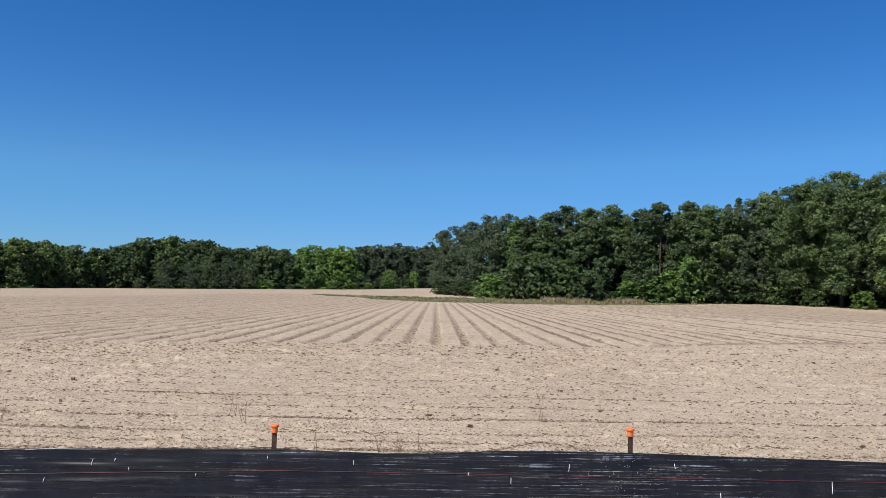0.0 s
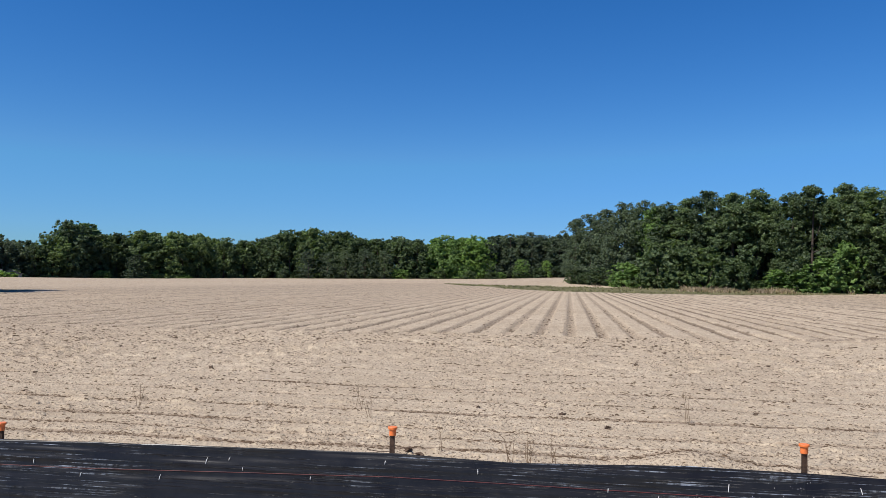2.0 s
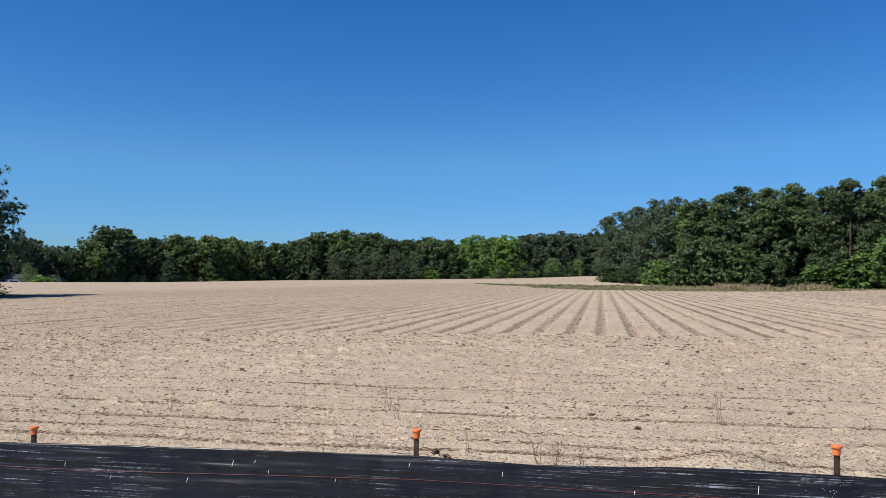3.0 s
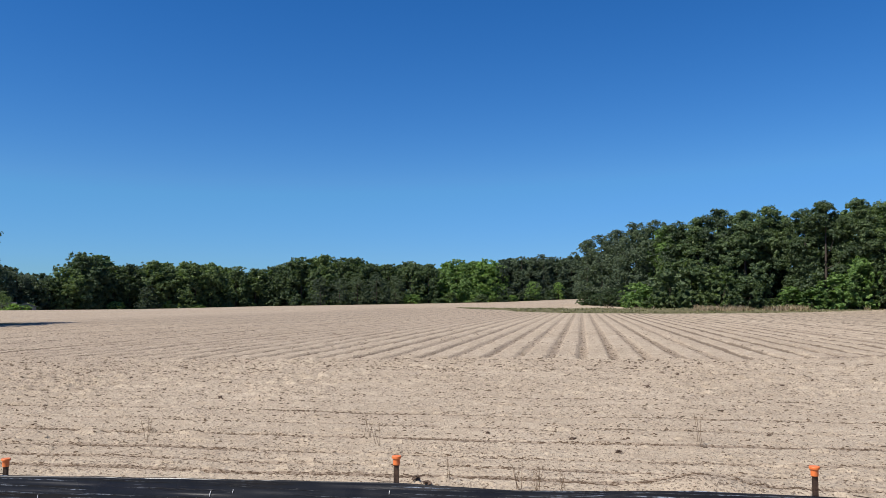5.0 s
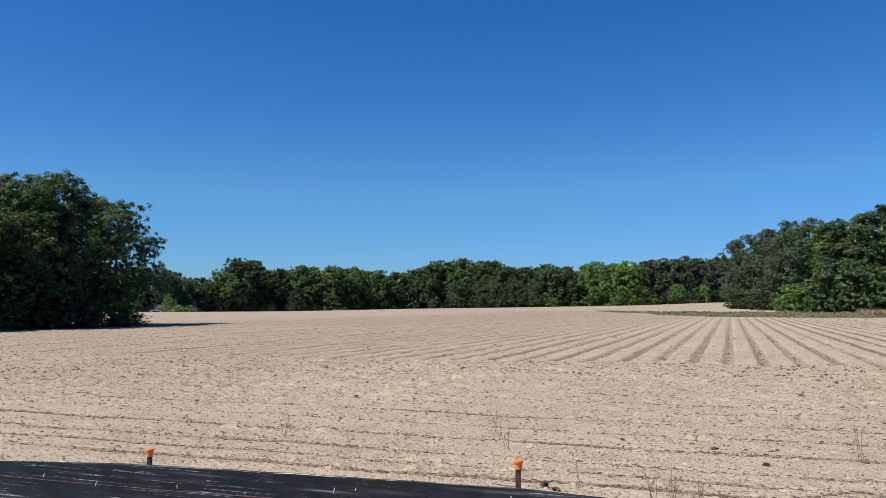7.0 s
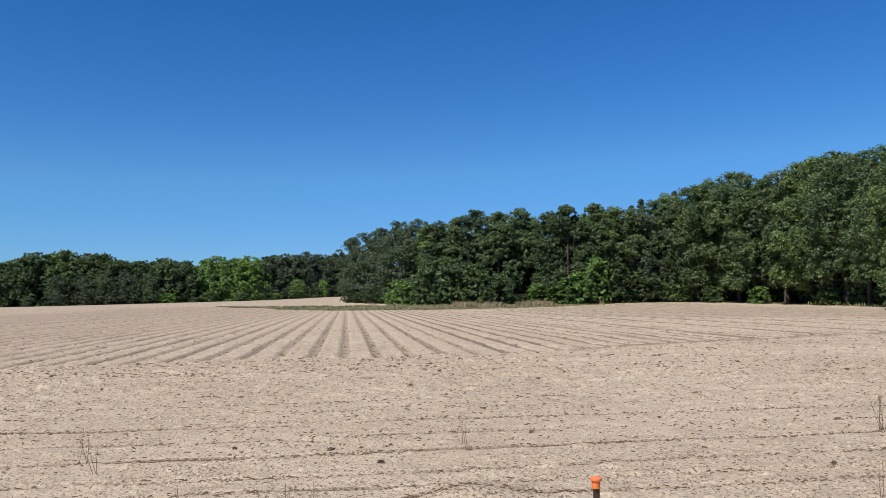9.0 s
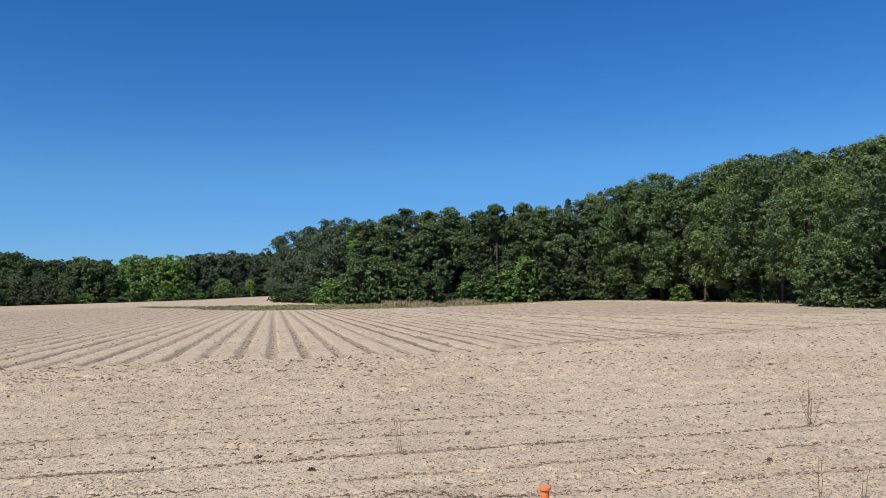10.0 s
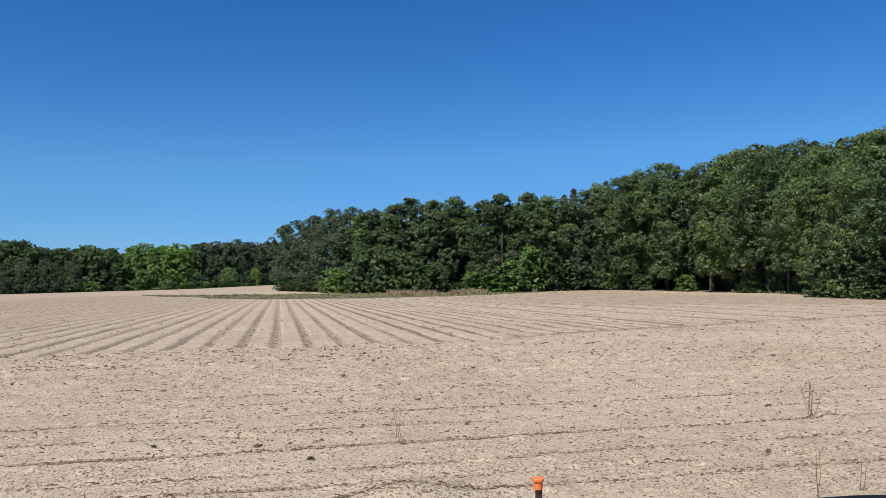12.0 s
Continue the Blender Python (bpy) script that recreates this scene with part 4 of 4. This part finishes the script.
gable_house("shed", "small grey gabled shed beside the far trees", -128.5, 143.0, 41, 4.4, 5.0, 1.9, 2.7, SIDING,
            (("door", -1.0, 1.0, 1.0, 2.0), ("window", 1.1, 1.4, 0.9, 0.8)))
gable_house("house", "low white house with a grey roof behind trees", -138.0, 145.5, 132, 5.0, 7.0, 2.2, 3.1, WHITE_WALL,
            (("window", -1.8, 1.5, 1.2, 1.1), ("window", 1.8, 1.5, 1.2, 1.1), ("door", 0.0, 1.0, 0.9, 2.0)))


def vehicle(name, label, x, y, turn, length, paint, pickup):
    car = new(name)
    car.matrix_basis = Matrix.Translation((x, y, float(lie(x, y)))) @ Matrix.Rotation(radians(turn), 4, "Z")
    h = 0.95 if pickup else 0.80
    body = part("body", box_bm((length, 1.8, h - 0.3), (0, 0, 0.3 + (h - 0.3) / 2), 0.12), paint, car)
    cab = bmesh.new()
    lo, hi = ((-0.2, 1.1), (0.0, 0.8)) if pickup else ((-1.5, 1.2), (-1.1, 0.6))
    a = [cab.verts.new((xx, yy, h - 0.02)) for xx in lo for yy in (-0.82, 0.82)]
    b = [cab.verts.new((xx, yy, h + 0.68)) for xx in hi for yy in (-0.66, 0.66)]
    for q in ((0, 1, 3, 2),):
        cab.faces.new([a[k] for k in q])
        cab.faces.new([b[k] for k in q][::-1])
    for i, j in ((0, 1), (1, 3), (3, 2), (2, 0)):
        cab.faces.new((a[i], a[j], b[j], b[i]))
    bmesh.ops.bevel(cab, geom=list(cab.edges), offset=0.06, segments=2, affect="EDGES")
    part("cabin", cab, paint, car)
    mid = (lo[0] + lo[1]) / 2
    for side in (-1, 1):
        part("side_window", box_bm(((lo[1] - lo[0]) * 0.62, 0.03, 0.40), (mid, side * 0.755, h + 0.34), 0.01, Matrix.Rotation(side * 0.22, 4, "X")), GLASS, car)
        for wx in (-length * 0.31, length * 0.31):
            bm = bmesh.new()
            bmesh.ops.create_cone(bm, cap_ends=True, segments=20, radius1=0.34, radius2=0.34, depth=0.22,
                                  matrix=Matrix.Translation((wx, side * 0.83, 0.34)) @ Matrix.Rotation(math.pi / 2, 4, "X"))
            wheel = part("wheel", bm, RUBBER, car)
            hub = bmesh.new()
            bmesh.ops.create_cone(hub, cap_ends=True, segments=16, radius1=0.2, radius2=0.17, depth=0.03,
                                  matrix=Matrix.Translation((wx, side * 0.95, 0.34)) @ Matrix.Rotation(math.pi / 2, 4, "X"))
            part("rim", hub, STEEL, wheel)
    return tagged(car, label, "car")


vehicle("car", "white parked car beside the far house", -132.2, 137.0, 42, 4.4, CAR_WHITE, False)
vehicle("pickup_truck", "dark parked pickup truck under trees", -134.6, 135.2, 45, 5.2, CAR_DARK, True)
plant(((-136, 133, 6.0, "b"), (-140, 138, 8.0, "m"), (-131, 139.5, 4.5, "m"), (-132.8, 141.5, 5.5, "m"), (-143, 132, 8.5, "m")), "trees round the house", 260, 12, 0.26, 4.4, 0.12, 1)
shrubs(((-127.5, 139.5, 2.2, 6, "b"), (-130, 146, 3.0, 4, "m")), "bushes round the house", 150, 8, 0.24)


# ---- dark root clods lying on the field ----
ROOT = plain("dark_root_clod", (0.125, 0.088, 0.064), 0.95, 0, 0.4, 30, 0.6)


def root_clod(x, y, size, seed):
    """A torn clump of soil and roots with a few rootlets."""
    g = random.Random(seed)
    z = float(tilth(np.array([x]), np.array([y]), np.array([0.02]))[0])
    clod = new("root_clod")
    clod.location = (x, y, z)
    bm = bmesh.new()
    bmesh.ops.create_icosphere(bm, subdivisions=2, radius=1.0)
    for v in bm.verts:
        k = 0.65 + 0.7 * noise.noise(v.co * 1.7 + Vector((seed, 0, 0)))
        v.co = Vector((v.co.x * 1.0, v.co.y * 0.8, v.co.z * 0.6)) * k * size
        v.co.z += size * 0.3
    part("lump", bm, ROOT, clod)
    for _ in range(3):
        a = g.uniform(0, 6.28)
        tip = Vector((math.cos(a) * size * 1.35, math.sin(a) * size * 1.1, size * g.uniform(0.1, 1.0)))
        part("root", tube_bm([(0, 0, size * 0.3), tip * 0.5 + Vector((0, 0, size * 0.35)), tip], [size * 0.14, size * 0.1, size * 0.04], 5), ROOT, clod)
    tagged(clod, "dark torn clod of soil and roots lying on pale soil", "clod", "root clods on the field")


for k, (x, y, size) in enumerate(((-5.26, 10.88, 0.055), (1.64, 13.94, 0.06), (6.07, 12.18, 0.055), (9.31, 17.75, 0.07), (0.70, 8.31, 0.045), (1.23, 7.70, 0.045),
                                  (-0.48, 5.85, 0.06), (-0.36, 5.80, 0.045), (5.4, 7.1, 0.035), (6.3, 6.6, 0.03), (2.6, 11.0, 0.045), (4.1, 14.9, 0.05))):
    root_clod(x, y, size, k)
g = random.Random(21)
for k in range(18):
    y = 7 + 13 * g.random()
    root_clod(-8.5 * y / 10 + 1.7 * y * g.random(), y, g.uniform(0.022, 0.04) * (0.7 + y / 25), 40 + k)


# ---- loose crumbs of soil and stalks of the last crop ----
def field_z(x, y):
    reach = np.hypot(x - 1.4, y + 0.8)
    return lie(x, y) + tilth(x, y, reach * 0.002) + mound(x, y)


def spread_out(n, near, far, seed, gathered):
    """Places on the worked soil between two distances from the gateway, scattered by chance."""
    g = np.random.default_rng(seed)
    a = np.radians(g.uniform(-54, 40, n))
    r = np.sqrt(near ** 2 + (far ** 2 - near ** 2) * g.random(n))
    x, y = 1.4 + r * np.sin(a), -0.8 + r * np.cos(a)
    in_row = rowed(x, y) > 0.5
    keep = (across(x, y) > 0.45) & (untilled(x, y) < 0.2)
    low = np.abs(furrow_phase(x, y)) < (0.14 if gathered else 0.17)
    keep &= ~in_row | (low if gathered else ~low) | (g.random(n) < 0.12)
    keep &= g.random(n) < 0.35 + 0.9 * noise2(x, y, 0.9, 9)
    v = across(x, y) + 0.07 * (noise2(x, y, 2.5, 1) - 0.5)
    off = v[:, None] - np.array(FURROWS)
    held = ~in_row & ((off > -0.15) & (off < 0.07)).any(1)
    keep &= (g.random(n) < 0.80 - 0.42 * step((x - 1.5) / 6)) if gathered else ~held
    return x[keep], y[keep], g


LUMP = np.array(((-1, -0.8, -0.4), (1, -0.8, -0.4), (1, 0.8, -0.4), (-1, 0.8, -0.4), (-0.45, 0, 1), (0.45, 0, 1)))


def lumps(x, y, size, turn, long, flat, g):
    """Corners of angular lumps, each with a four-cornered foot and a broken two-cornered top."""
    n = len(x)
    v = LUMP * (0.65 + 0.7 * g.random((n, 6, 3))) + g.normal(0, 0.12, (n, 6, 3))
    v = v * size[:, None, None] * np.array((long, 1.0 if long < 1.5 else 0.55, flat))
    c, s = np.cos(turn)[:, None], np.sin(turn)[:, None]
    v[..., 0], v[..., 1] = v[..., 0] * c - v[..., 1] * s, v[..., 0] * s + v[..., 1] * c
    return v + np.stack([x, y, field_z(x, y)], 1)[:, None]


def lump_faces(n):
    side = [(0, 1, 5), (0, 5, 4), (1, 2, 5), (2, 3, 4), (2, 4, 5), (3, 0, 4)]
    return (np.arange(n)[:, None, None] * 6 + np.array(side)).reshape(-1, 3)


def crumbs(name, label, zones, mat, long, flat, seed):
    """Lumps scattered in zones of n, near, far, least and greatest size."""
    made = []
    for z, (n, near, far, low, high) in enumerate(zones):
        x, y, g = spread_out(n, near, far, seed + z, long > 1.5)
        n = len(x)
        size = low + (high - low) * g.random(n) ** 2.0
        turn = g.uniform(0, 6.283, n) if long < 1.5 else g.normal(0.1, 0.6, n)
        made.append(lumps(x, y, size, turn, long, flat, g))
    v = np.concatenate(made)
    return tagged(new(name, mesh_of(name, v.reshape(-1, 3), lump_faces(len(v)), mat)), label, "soil", kind="stuff")


crumbs("soil_crumbs", "loose pale crumbs and clods of dry tilled soil",
       ((10000, 4.6, 9, 0.004, 0.014), (24000, 9, 22, 0.007, 0.025), (14000, 22, 55, 0.018, 0.045)), CLOD, 1.2, 0.7, 61)
crumbs("crop_residue", "dark rotted bits of stalk lying on the soil",
       ((16000, 4.6, 9, 0.0025, 0.0070), (26000, 9, 22, 0.0045, 0.013), (30000, 18, 46, 0.010, 0.024)), RESIDUE, 2.6, 0.9, 71)


def drawn_lines(seed):
    """Stalks gathered by the harrow in broken lines along the headland furrows."""
    g = np.random.default_rng(seed)
    rows = []
    for k, at in enumerate(FURROWS):
        n = int(2600 * (0.35 + FURROW_THICK[k]))
        s, v = g.uniform(-16, 18, n), at + g.normal(0, 0.028, n)
        x = FENCE_P[0] + FENCE_D[0] * s - FENCE_D[1] * v
        y = FENCE_P[1] + FENCE_D[1] * s + FENCE_D[0] * v
        shift = 0.07 * (noise2(x, y, 2.5, 1) - 0.5)
        x, y = x + FENCE_D[1] * shift, y - FENCE_D[0] * shift
        thick = FURROW_THICK[k] * np.clip(1.9 * noise2(x + 5 * k, y, 1.1, 4) - 0.35, 0, 1) * (0.85 - 0.35 * step((x - 1) / 5))
        keep = (g.random(n) < thick + 0.06) & (y < head_edge(x) - 0.3)
        rows.append(np.stack([x[keep], y[keep]], 1))
    p = np.concatenate(rows)
    size = (0.004 + 0.006 * g.random(len(p)) ** 2) * (0.7 + 0.045 * np.hypot(p[:, 0] - 1.4, p[:, 1] + 0.8))
    return lumps(p[:, 0], p[:, 1], size, g.normal(0.09, 0.3, len(p)), 3.0, 0.9, g)


v = drawn_lines(81)
tagged(new("stalk_lines", mesh_of("stalk_lines", v.reshape(-1, 3), lump_faces(len(v)), RESIDUE)), "broken dark lines of old stalks along the furrows", "crop residue", kind="stuff")
